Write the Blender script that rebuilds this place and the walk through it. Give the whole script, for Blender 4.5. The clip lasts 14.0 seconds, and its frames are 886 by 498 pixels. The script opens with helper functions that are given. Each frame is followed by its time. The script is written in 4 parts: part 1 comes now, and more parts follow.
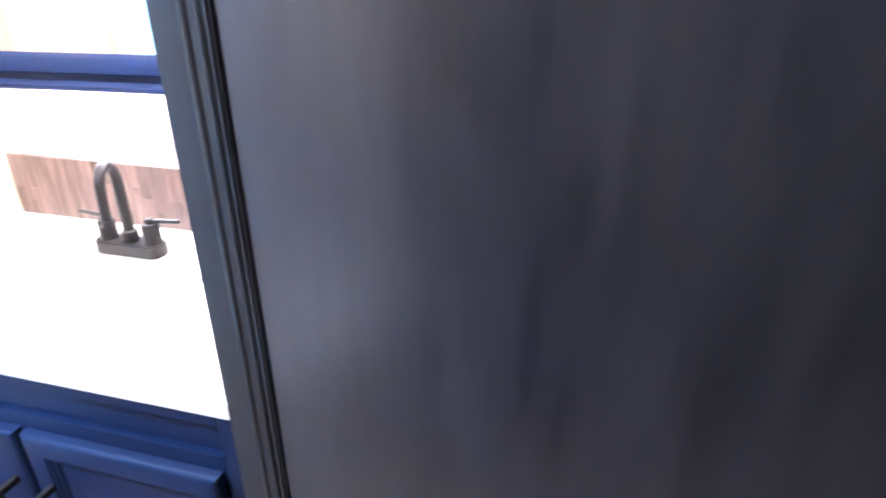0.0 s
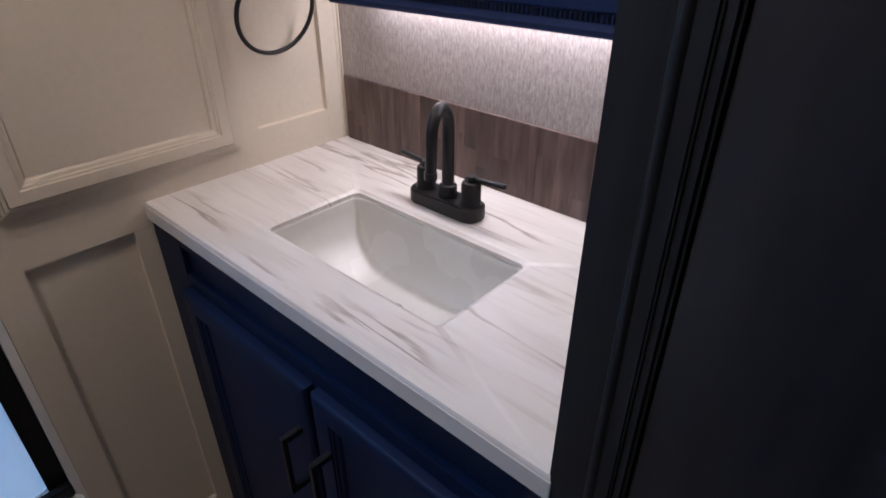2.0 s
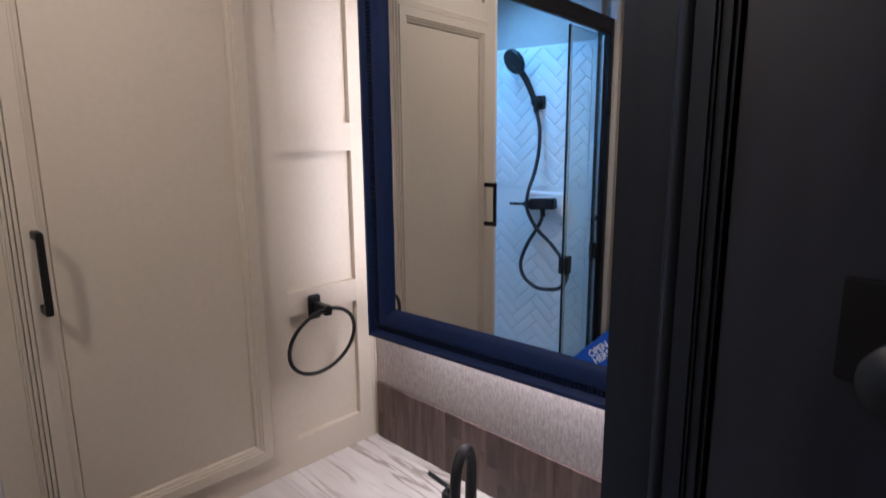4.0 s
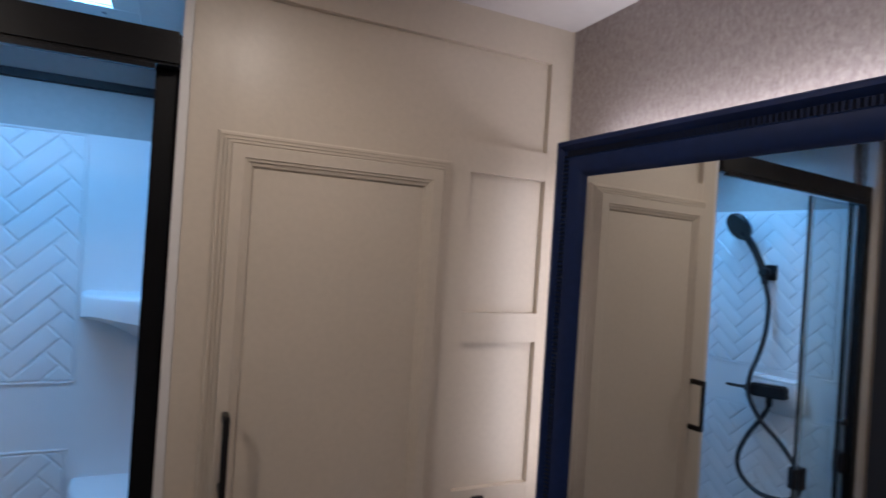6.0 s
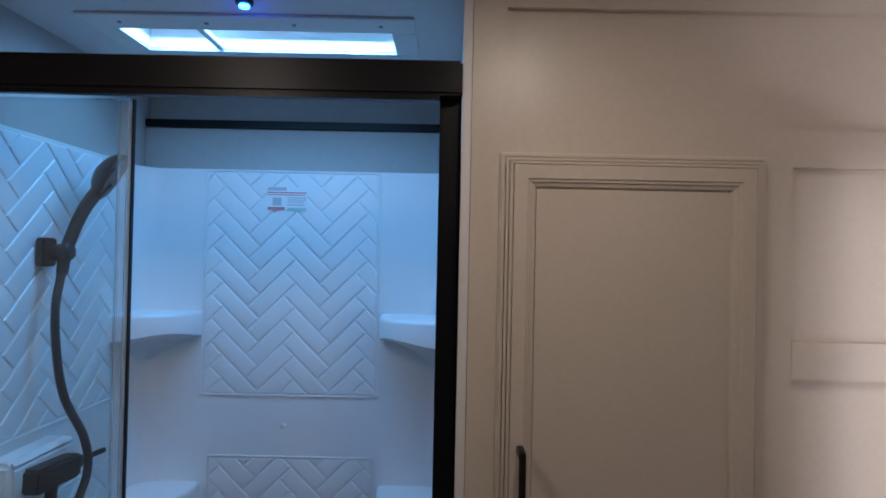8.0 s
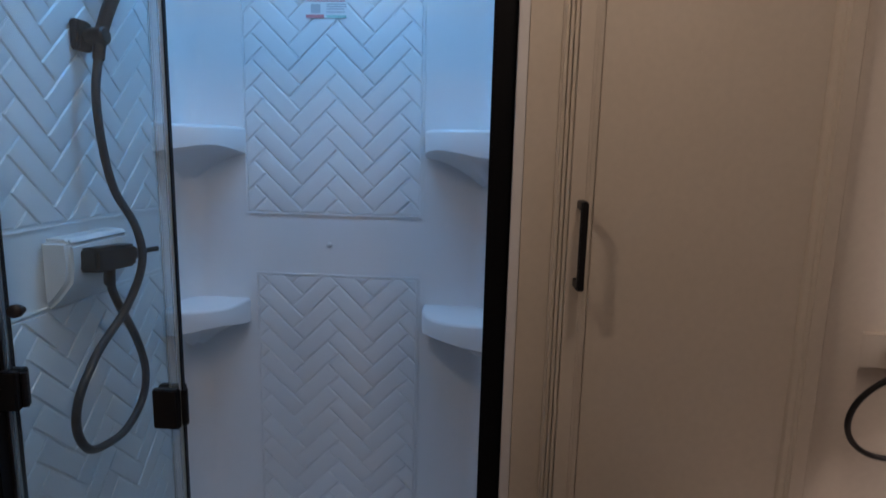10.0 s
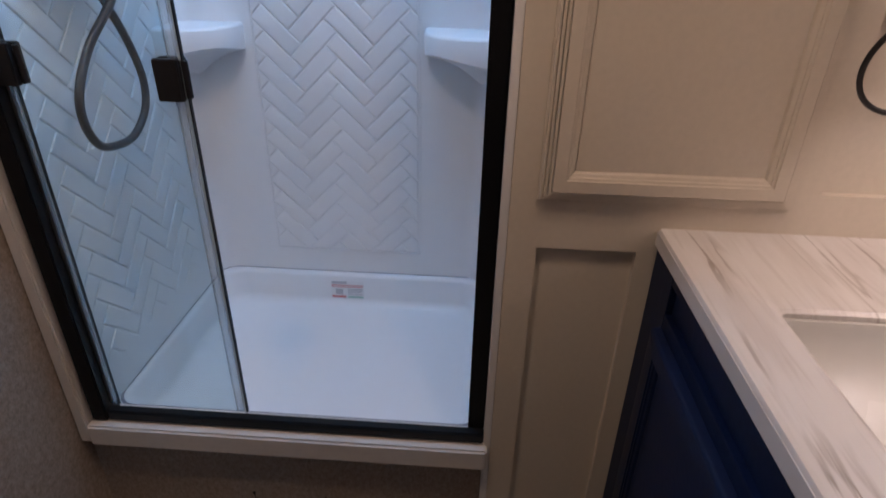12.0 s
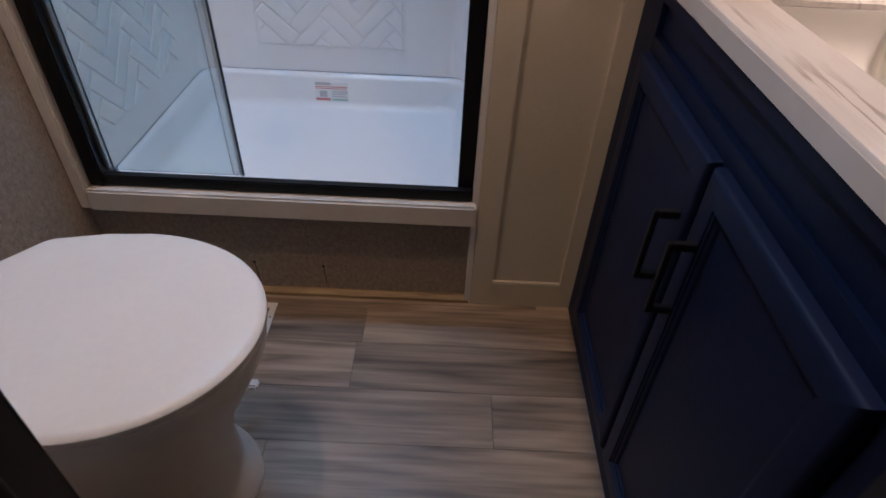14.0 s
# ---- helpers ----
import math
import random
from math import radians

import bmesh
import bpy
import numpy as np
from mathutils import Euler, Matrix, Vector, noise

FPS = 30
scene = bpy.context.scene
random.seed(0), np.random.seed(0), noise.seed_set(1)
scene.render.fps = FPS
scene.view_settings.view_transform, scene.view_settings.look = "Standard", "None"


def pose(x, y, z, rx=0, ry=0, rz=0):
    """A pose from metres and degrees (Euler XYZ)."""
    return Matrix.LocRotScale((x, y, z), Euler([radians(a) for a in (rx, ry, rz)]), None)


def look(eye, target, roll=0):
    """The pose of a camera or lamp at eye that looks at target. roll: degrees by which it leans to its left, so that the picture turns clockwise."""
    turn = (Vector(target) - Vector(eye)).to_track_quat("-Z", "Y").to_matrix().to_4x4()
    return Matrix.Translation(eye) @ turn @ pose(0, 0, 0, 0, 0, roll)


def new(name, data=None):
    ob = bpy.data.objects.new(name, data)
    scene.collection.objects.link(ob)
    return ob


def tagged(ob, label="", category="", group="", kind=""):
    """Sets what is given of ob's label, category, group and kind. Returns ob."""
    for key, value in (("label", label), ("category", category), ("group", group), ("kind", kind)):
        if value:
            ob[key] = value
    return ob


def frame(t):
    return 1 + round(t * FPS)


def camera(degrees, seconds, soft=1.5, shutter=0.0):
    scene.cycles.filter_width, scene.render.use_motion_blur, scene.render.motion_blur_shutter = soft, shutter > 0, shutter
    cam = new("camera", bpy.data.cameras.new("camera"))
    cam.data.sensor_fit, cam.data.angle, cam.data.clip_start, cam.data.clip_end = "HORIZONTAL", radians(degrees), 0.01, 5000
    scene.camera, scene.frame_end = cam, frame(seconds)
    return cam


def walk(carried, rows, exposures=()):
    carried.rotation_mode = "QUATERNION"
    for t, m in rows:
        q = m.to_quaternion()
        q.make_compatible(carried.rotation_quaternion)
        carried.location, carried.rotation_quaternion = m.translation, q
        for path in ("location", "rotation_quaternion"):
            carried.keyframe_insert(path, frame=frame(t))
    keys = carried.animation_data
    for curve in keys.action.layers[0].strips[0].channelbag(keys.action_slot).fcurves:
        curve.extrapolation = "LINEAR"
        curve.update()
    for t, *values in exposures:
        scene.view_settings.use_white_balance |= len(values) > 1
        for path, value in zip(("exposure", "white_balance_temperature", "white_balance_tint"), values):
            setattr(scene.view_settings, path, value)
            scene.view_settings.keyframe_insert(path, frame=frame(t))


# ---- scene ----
cam = camera(75.0, 14.0, 1.6, 0.3)
PATH = [
    (0, (-0.253, -1.271, 1.353), (1.496, -0.806, 0.5), -0.0),
    (0.5, (-0.194, -1.176, 1.248), (1.415, -0.368, 0.377), -1.4),
    (1, (-0.14, -1.09, 1.203), (1.307, -0.098, 0.244), -0.3),
    (1.5, (-0.101, -1.033, 1.249), (1.231, 0.047, 0.219), 0.2),
    (2, (-0.08, -1.011, 1.314), (1.19, 0.144, 0.287), -0.0),
    (2.5, (-0.087, -1.009, 1.388), (1.189, 0.2, 0.434), -0.0),
    (3, (-0.094, -1.014, 1.462), (1.239, 0.242, 0.659), 0.3),
    (3.5, (-0.109, -1.016, 1.52), (1.289, 0.285, 0.926), 0.5),
    (3.7, (-0.109, -1.034, 1.54), (1.3, 0.295, 1.042), 0.1),
    (5.8, (-0.011, -1.004, 1.708), (0.967, 0.74, 1.724), 4.2),
    (6, (-0.018, -0.989, 1.716), (0.822, 0.826, 1.725), 3.7),
    (6.5, (-0.02, -0.972, 1.746), (0.541, 0.948, 1.76), 2.9),
    (7, (-0.041, -0.954, 1.773), (0.313, 1.015, 1.8), 2.1),
    (7.2, (-0.054, -0.946, 1.775), (0.212, 1.036, 1.812), 1.7),
    (9.3, (-0.047, -0.832, 1.571), (-0.198, 1.16, 1.484), 1.5),
    (9.5, (-0.054, -0.833, 1.556), (-0.2, 1.155, 1.393), 1.5),
    (10, (-0.072, -0.847, 1.501), (-0.197, 1.122, 1.175), 1.4),
    (10.5, (-0.07, -0.85, 1.454), (-0.194, 1.087, 0.97), 1.3),
    (11, (-0.072, -0.863, 1.405), (-0.189, 1.027, 0.759), 1.2),
    (11.5, (-0.068, -0.881, 1.333), (-0.175, 0.95, 0.537), 1.2),
    (12, (-0.074, -0.907, 1.285), (-0.171, 0.855, 0.342), 1.3),
    (12.5, (-0.078, -0.942, 1.224), (-0.169, 0.75, 0.163), 1.4),
    (13, (-0.094, -0.971, 1.176), (-0.177, 0.657, 0.018), 1.5),
    (13.5, (-0.083, -0.992, 1.098), (-0.16, 0.569, -0.15), 1.6),
    (14, (-0.095, -1.084, 1.083), (-0.087, 0.455, -0.195), 2.8),
]
EXPOSURES = [(0.0, 4.2, 5400, 8), (0.5, 4.05, 5350, 8), (0.8, 3.65, 5400, 8), (1.0, 3.25, 5400, 8), (1.5, 1.35, 5500, 8), (2.0, 0.95, 5500, 8), (2.5, 0.70, 5480, 8), (3.0, 0.60, 5450, 8), (3.7, 0.62, 5450, 8),
             (5.8, 0.0, 5500, 8), (7.2, -0.1, 5500, 8), (9.3, -0.55, 6100, 12), (10.5, -0.05, 6400, 14), (11.5, 0.52, 6600, 17), (12.0, 0.68, 6680, 18), (12.5, 0.50, 6760, 18), (13.5, 0.70, 6930, 18), (14.0, 0.98, 7000, 18)]
walk(cam, [(t, look(eye, target, roll)) for t, eye, target, roll in PATH], EXPOSURES)

# ---- world and lights ----
world = bpy.data.worlds.new("daylight")
world.use_nodes = True
scene.world = world
wn = world.node_tree.nodes
sky = wn.new("ShaderNodeTexSky")
sky.sky_type, sky.sun_disc, sky.sun_elevation, sky.sun_rotation = "NISHITA", False, radians(19), radians(72)
world.node_tree.links.new(sky.outputs[0], wn["Background"].inputs[0])
wn["Background"].inputs[1].default_value = 0.05


def lamp(name, m, watts, colour, size, size_y=None, shape="RECTANGLE"):
    """An area lamp that shines along -z of its pose."""
    data = bpy.data.lights.new(name, "AREA")
    data.energy, data.color, data.shape, data.size = watts, colour, shape, size
    data.size_y = size_y or size
    ob = new(name, data)
    ob.matrix_world = m
    return ob


WARM, STRIP, DAY = (1.0, 0.79, 0.62), (1.0, 0.85, 0.80), (0.225, 0.56, 1.0)
CEIL = 2.19
sun_data = bpy.data.lights.new("sun", "SUN")
sun_data.energy, sun_data.angle, sun_data.color = 2.5, radians(0.5), (1.0, 0.95, 0.88)
sun = new("sun", sun_data)
sun.matrix_world = look((6, 2, 2.2), (0, 0, 0))
lamp("skylight_daylight", pose(-0.4515, 0.3615, 2.215), 5.7, DAY, 0.555, 0.115)
lamp("ceiling_bulb", pose(0.11, -0.43, 2.168), 2.1, WARM, 0.09, shape="DISK")
lamp("ceiling_bulb", pose(-0.52, -0.57, 2.168), 3.0, WARM, 0.09, shape="DISK")
# added fill lamp out of view in the hall, brightens the open door
lamp("hall_fill", pose(-0.45, -1.75, 2.168), 0.17, (0.72, 0.86, 1.0), 0.12, shape="DISK")
lamp("mirror_strip", pose(0.692, -0.410, 1.192), 0.95, STRIP, 0.03, 0.56)
lamp("mirror_strip", pose(0.692, -0.410, 1.910, 180), 1.0, STRIP, 0.03, 0.56)
lamp("mirror_strip", pose(0.688, -0.130, 1.551, 90), 0.62, STRIP, 0.04, 0.66)
lamp("mirror_strip", pose(0.700, -0.694, 1.551, -90), 0.5, STRIP, 0.02, 0.66)

# ---- materials ----


def material(name, colour, rough=0.5, metal=0.0, var=0.08, scale=6.0, fine=60.0, bump=0.02, stretch=(1, 1, 1), spread=0.0, coat=0.0,
             rough_var=0.08, gloss=0.5):
    """Paint, metal or plastic with grain at two scales; stretch squeezes the grain along an axis; spread varies piece by piece."""
    m = bpy.data.materials.new(name)
    m.use_nodes = True
    n, links = m.node_tree.nodes, m.node_tree.links
    b = n["Principled BSDF"]
    b.inputs["Metallic"].default_value = metal
    b.inputs["Coat Weight"].default_value = coat
    b.inputs["Specular IOR Level"].default_value = gloss
    geo = n.new("ShaderNodeNewGeometry")
    mp = n.new("ShaderNodeMapping")
    mp.inputs["Scale"].default_value = stretch
    links.new(geo.outputs["Position"], mp.inputs["Vector"])
    big, small = n.new("ShaderNodeTexNoise"), n.new("ShaderNodeTexNoise")
    for tex, s, d in ((big, scale, 3), (small, fine, 4)):
        tex.inputs["Scale"].default_value, tex.inputs["Detail"].default_value = s, d
        links.new(mp.outputs[0], tex.inputs["Vector"])
    mix = n.new("ShaderNodeMath")
    mix.operation = "ADD"
    links.new(big.outputs["Fac"], mix.inputs[0])
    links.new(small.outputs["Fac"], mix.inputs[1])
    last = mix.outputs[0]
    if spread:
        info = n.new("ShaderNodeObjectInfo")
        ma = n.new("ShaderNodeMath")
        ma.operation, ma.inputs[1].default_value = "MULTIPLY_ADD", spread
        links.new(info.outputs["Random"], ma.inputs[0])
        links.new(last, ma.inputs[2])
        last = ma.outputs[0]
    ramp = n.new("ShaderNodeMapRange")
    ramp.inputs["From Min"].default_value, ramp.inputs["From Max"].default_value = 0.6, 1.4 + spread
    ramp.inputs["To Min"].default_value, ramp.inputs["To Max"].default_value = 1 - var, 1 + var
    links.new(last, ramp.inputs["Value"])
    hue = n.new("ShaderNodeVectorMath")
    hue.operation = "SCALE"
    hue.inputs[0].default_value = colour
    links.new(ramp.outputs[0], hue.inputs["Scale"])
    links.new(hue.outputs[0], b.inputs["Base Color"])
    rr = n.new("ShaderNodeMapRange")
    rr.inputs["To Min"].default_value, rr.inputs["To Max"].default_value = max(rough - rough_var, 0.02), min(rough + rough_var, 1)
    links.new(big.outputs["Fac"], rr.inputs["Value"])
    links.new(rr.outputs[0], b.inputs["Roughness"])
    if bump:
        bp = n.new("ShaderNodeBump")
        bp.inputs["Strength"].default_value, bp.inputs["Distance"].default_value = bump, 0.01
        links.new(small.outputs["Fac"], bp.inputs["Height"])
        links.new(bp.outputs[0], b.inputs["Normal"])
    return m


def two_tone(name, dark, light, scale, stretch, lo=0.4, hi=0.6, rough=0.5, bump=0.1, detail=5, distortion=0.0, spread=0.0, fine=0.0,
             tint=0.0, metal=0.0, turn=0.0, gloss=0.5, coat=0.0):
    """A surface that runs between two colours along a stretched noise: wood grain, woven paper, veined stone."""
    m = bpy.data.materials.new(name)
    m.use_nodes = True
    n, links = m.node_tree.nodes, m.node_tree.links
    b = n["Principled BSDF"]
    b.inputs["Roughness"].default_value = rough
    b.inputs["Metallic"].default_value = metal
    b.inputs["Specular IOR Level"].default_value = gloss
    b.inputs["Coat Weight"].default_value, b.inputs["Coat Roughness"].default_value = coat, 0.3
    geo = n.new("ShaderNodeNewGeometry")
    mp = n.new("ShaderNodeMapping")
    mp.inputs["Scale"].default_value = stretch
    mp.inputs["Rotation"].default_value = (0, 0, turn)
    src = geo.outputs["Position"]
    info = n.new("ShaderNodeObjectInfo")
    if spread:
        add = n.new("ShaderNodeVectorMath")
        add.operation = "MULTIPLY_ADD"
        comb = n.new("ShaderNodeCombineXYZ")
        for i in range(3):
            links.new(info.outputs["Random"], comb.inputs[i])
        links.new(comb.outputs[0], add.inputs[0])
        add.inputs[1].default_value = (spread, spread, spread)
        links.new(src, add.inputs[2])
        src = add.outputs[0]
    links.new(src, mp.inputs["Vector"])
    tex = n.new("ShaderNodeTexNoise")
    tex.inputs["Scale"].default_value, tex.inputs["Detail"].default_value = scale, detail
    tex.inputs["Distortion"].default_value = distortion
    tex.inputs["Roughness"].default_value = 0.6
    links.new(mp.outputs[0], tex.inputs["Vector"])
    height = tex.outputs["Fac"]
    if fine:
        t2 = n.new("ShaderNodeTexNoise")
        t2.inputs["Scale"].default_value, t2.inputs["Detail"].default_value = scale * fine, 3
        links.new(mp.outputs[0], t2.inputs["Vector"])
        av = n.new("ShaderNodeMix")
        av.inputs[0].default_value = 0.45
        links.new(tex.outputs["Fac"], av.inputs[2])
        links.new(t2.outputs["Fac"], av.inputs[3])
        height = av.outputs[0]
    ramp = n.new("ShaderNodeValToRGB")
    ramp.color_ramp.elements[0].position, ramp.color_ramp.elements[1].position = lo, hi
    ramp.color_ramp.elements[0].color, ramp.color_ramp.elements[1].color = (*dark, 1), (*light, 1)
    links.new(height, ramp.inputs[0])
    colour = ramp.outputs[0]
    if tint:
        mr = n.new("ShaderNodeMapRange")
        mr.inputs["To Min"].default_value, mr.inputs["To Max"].default_value = 1 - tint, 1 + tint
        links.new(info.outputs["Random"], mr.inputs["Value"])
        sc = n.new("ShaderNodeVectorMath")
        sc.operation = "SCALE"
        links.new(colour, sc.inputs[0])
        links.new(mr.outputs[0], sc.inputs["Scale"])
        colour = sc.outputs[0]
    links.new(colour, b.inputs["Base Color"])
    bp = n.new("ShaderNodeBump")
    bp.inputs["Strength"].default_value, bp.inputs["Distance"].default_value = bump, 0.004
    links.new(height, bp.inputs["Height"])
    links.new(bp.outputs[0], b.inputs["Normal"])
    return m


def plank_wood():
    """Grey-brown oak vinyl: arched grain lines, fine streaks and smoky patches, plank by plank."""
    m = bpy.data.materials.new("grey_oak_vinyl")
    m.use_nodes = True
    n, links = m.node_tree.nodes, m.node_tree.links
    b = n["Principled BSDF"]
    b.inputs["Roughness"].default_value = 0.42
    geo, info = n.new("ShaderNodeNewGeometry"), n.new("ShaderNodeObjectInfo")
    off = n.new("ShaderNodeVectorMath")
    off.operation = "MULTIPLY_ADD"
    comb = n.new("ShaderNodeCombineXYZ")
    for i in range(3):
        links.new(info.outputs["Random"], comb.inputs[i])
    links.new(comb.outputs[0], off.inputs[0])
    off.inputs[1].default_value = (31, 17, 23)
    links.new(geo.outputs["Position"], off.inputs[2])

    def noise(stretch, scale, detail, distortion=0.0):
        mp, tex = n.new("ShaderNodeMapping"), n.new("ShaderNodeTexNoise")
        mp.inputs["Scale"].default_value = stretch
        tex.inputs["Scale"].default_value, tex.inputs["Detail"].default_value, tex.inputs["Distortion"].default_value = scale, detail, distortion
        links.new(off.outputs[0], mp.inputs["Vector"])
        links.new(mp.outputs[0], tex.inputs["Vector"])
        return tex.outputs["Fac"]

    def blend(a, c, f):
        mx = n.new("ShaderNodeMix")
        mx.inputs[0].default_value = f
        links.new(a, mx.inputs[2])
        links.new(c, mx.inputs[3])
        return mx.outputs[0]

    arch = n.new("ShaderNodeMath")
    arch.operation, arch.inputs[1].default_value = "MULTIPLY", 12.0
    links.new(noise((0.55, 4.2, 1), 1.9, 1.2, 0.2), arch.inputs[0])
    fold = n.new("ShaderNodeMath")
    fold.operation, fold.inputs[1].default_value = "PINGPONG", 1.0
    links.new(arch.outputs[0], fold.inputs[0])
    streak = noise((0.45, 9.0, 1), 9.0, 7, 0.3)
    patch = noise((0.5, 2.6, 1), 4.0, 4, 0.3)
    height = blend(streak, fold.outputs[0], 0.22)
    tone = blend(height, patch, 0.42)
    ramp = n.new("ShaderNodeValToRGB")
    e = ramp.color_ramp.elements
    e[0].position, e[0].color = 0.33, (0.115, 0.078, 0.055, 1)
    e[1].position, e[1].color = 0.68, (0.49, 0.365, 0.27, 1)
    mid = e.new(0.48)
    mid.color = (0.265, 0.194, 0.145, 1)
    links.new(tone, ramp.inputs[0])
    mr, sc = n.new("ShaderNodeMapRange"), n.new("ShaderNodeVectorMath")
    mr.inputs["To Min"].default_value, mr.inputs["To Max"].default_value = 0.76, 1.26
    links.new(info.outputs["Random"], mr.inputs["Value"])
    sc.operation = "SCALE"
    links.new(ramp.outputs[0], sc.inputs[0])
    links.new(mr.outputs[0], sc.inputs["Scale"])
    links.new(sc.outputs[0], b.inputs["Base Color"])
    bp = n.new("ShaderNodeBump")
    bp.inputs["Strength"].default_value, bp.inputs["Distance"].default_value = 0.12, 0.003
    links.new(height, bp.inputs["Height"])
    links.new(bp.outputs[0], b.inputs["Normal"])
    return m


def glowing(name, colour, strength):
    m = bpy.data.materials.new(name)
    m.use_nodes = True
    b = m.node_tree.nodes["Principled BSDF"]
    b.inputs["Base Color"].default_value = (*colour, 1)
    b.inputs["Emission Color"].default_value = (*colour, 1)
    b.inputs["Emission Strength"].default_value = strength
    return m


def glass(name, colour, rough=0.0):
    m = bpy.data.materials.new(name)
    m.use_nodes = True
    b = m.node_tree.nodes["Principled BSDF"]
    b.inputs["Base Color"].default_value = (*colour, 1)
    b.inputs["Transmission Weight"].default_value = 1.0
    b.inputs["Roughness"].default_value = rough
    b.inputs["IOR"].default_value = 1.45
    return m


def hazy_glass(name, colour, haze):
    """Clear glass or vinyl with a milky, streaked reflection haze painted in as diffuse white."""
    m = glass(name, colour)
    n, links = m.node_tree.nodes, m.node_tree.links
    haze_bsdf = n.new("ShaderNodeBsdfDiffuse")
    haze_bsdf.inputs["Color"].default_value = (0.72, 0.84, 0.88, 1)
    geo, mp, streak = n.new("ShaderNodeNewGeometry"), n.new("ShaderNodeMapping"), n.new("ShaderNodeTexNoise")
    mp.inputs["Scale"].default_value = (26, 26, 1.6)
    streak.inputs["Scale"].default_value, streak.inputs["Detail"].default_value = 1.0, 4
    links.new(geo.outputs["Position"], mp.inputs["Vector"])
    links.new(mp.outputs[0], streak.inputs["Vector"])
    amount = n.new("ShaderNodeMapRange")
    amount.inputs["From Min"].default_value, amount.inputs["From Max"].default_value = 0.3, 0.75
    amount.inputs["To Min"].default_value, amount.inputs["To Max"].default_value = haze * 0.75, haze * 1.35
    links.new(streak.outputs["Fac"], amount.inputs["Value"])
    mix = n.new("ShaderNodeMixShader")
    links.new(amount.outputs[0], mix.inputs[0])
    links.new(n["Principled BSDF"].outputs[0], mix.inputs[1])
    links.new(haze_bsdf.outputs[0], mix.inputs[2])
    links.new(mix.outputs[0], n["Material Output"].inputs["Surface"])
    return m


def marble():
    """Pale laminate with soft taupe streaks and thin wandering veins along the counter."""
    m = bpy.data.materials.new("veined_marble_laminate")
    m.use_nodes = True
    n, links = m.node_tree.nodes, m.node_tree.links
    b = n["Principled BSDF"]
    b.inputs["Roughness"].default_value = 0.34
    geo = n.new("ShaderNodeNewGeometry")

    def noise(stretch, scale, detail, distortion=0.0, turn=0.0):
        mp, tex = n.new("ShaderNodeMapping"), n.new("ShaderNodeTexNoise")
        mp.inputs["Scale"].default_value, mp.inputs["Rotation"].default_value = stretch, (0, 0, turn)
        tex.inputs["Scale"].default_value, tex.inputs["Detail"].default_value, tex.inputs["Distortion"].default_value = scale, detail, distortion
        links.new(geo.outputs["Position"], mp.inputs["Vector"])
        links.new(mp.outputs[0], tex.inputs["Vector"])
        return tex.outputs["Fac"]

    def ranged(v, a, c, lo, hi):
        mr = n.new("ShaderNodeMapRange")
        mr.interpolation_type = "SMOOTHSTEP"
        for key, val in (("From Min", a), ("From Max", c), ("To Min", lo), ("To Max", hi)):
            mr.inputs[key].default_value = val
        links.new(v, mr.inputs["Value"])
        return mr.outputs[0]

    def mixed(fac, a, c):
        mx = n.new("ShaderNodeMix")
        mx.data_type = "RGBA"
        links.new(fac, mx.inputs[0])
        for sock, val in ((mx.inputs[6], a), (mx.inputs[7], c)):
            if isinstance(val, tuple):
                sock.default_value = (*val, 1)
            else:
                links.new(val, sock)
        return mx.outputs[2]

    cloud = ranged(noise((5.0, 0.9, 1), 3.2, 7, 0.5, 0.10), 0.36, 0.66, 0.0, 1.0)
    base = mixed(cloud, (0.665, 0.63, 0.605), (0.585, 0.54, 0.51))
    fine = ranged(noise((16.0, 0.9, 1), 7.0, 6, 0.4, 0.08), 0.50, 0.70, 0.0, 0.30)
    base = mixed(fine, base, (0.43, 0.375, 0.335))
    wander = noise((4.6, 0.50, 1), 2.6, 5, 0.35, 0.12)
    off = n.new("ShaderNodeMath")
    off.operation, off.inputs[1].default_value = "SUBTRACT", 0.5
    links.new(wander, off.inputs[0])
    dist = n.new("ShaderNodeMath")
    dist.operation = "ABSOLUTE"
    links.new(off.outputs[0], dist.inputs[0])
    line = ranged(dist.outputs[0], 0.004, 0.026, 0.85, 0.0)
    where = ranged(noise((3.0, 1.2, 1), 2.4, 2), 0.46, 0.60, 0.0, 1.0)
    both = n.new("ShaderNodeMath")
    both.operation = "MULTIPLY"
    links.new(line, both.inputs[0])
    links.new(where, both.inputs[1])
    links.new(mixed(both.outputs[0], base, (0.27, 0.215, 0.18)), b.inputs["Base Color"])
    return m


def mirror_glass():
    m = bpy.data.materials.new("silvered_glass")
    m.use_nodes = True
    b = m.node_tree.nodes["Principled BSDF"]
    b.inputs["Base Color"].default_value = (0.82, 0.84, 0.84, 1)
    b.inputs["Metallic"].default_value = 1.0
    b.inputs["Roughness"].default_value = 0.015
    return m


CREAM = material("cream_cabinet_paint", (0.58, 0.51, 0.415), 0.38, var=0.05, scale=4, fine=90, bump=0.03)
NAVY = material("navy_cabinet_paint", (0.0068, 0.0135, 0.043), 0.42, var=0.18, scale=5, fine=80, bump=0.03, gloss=0.10)
NAVY_FRAME = material("navy_mirror_frame_paint", (0.008, 0.020, 0.078), 0.55, var=0.18, scale=5, fine=80, bump=0.03, gloss=0.22)
NAVY_DARK = material("navy_black_rim_paint", (0.008, 0.012, 0.030), 0.4, var=0.2, scale=9, fine=70, bump=0.05)
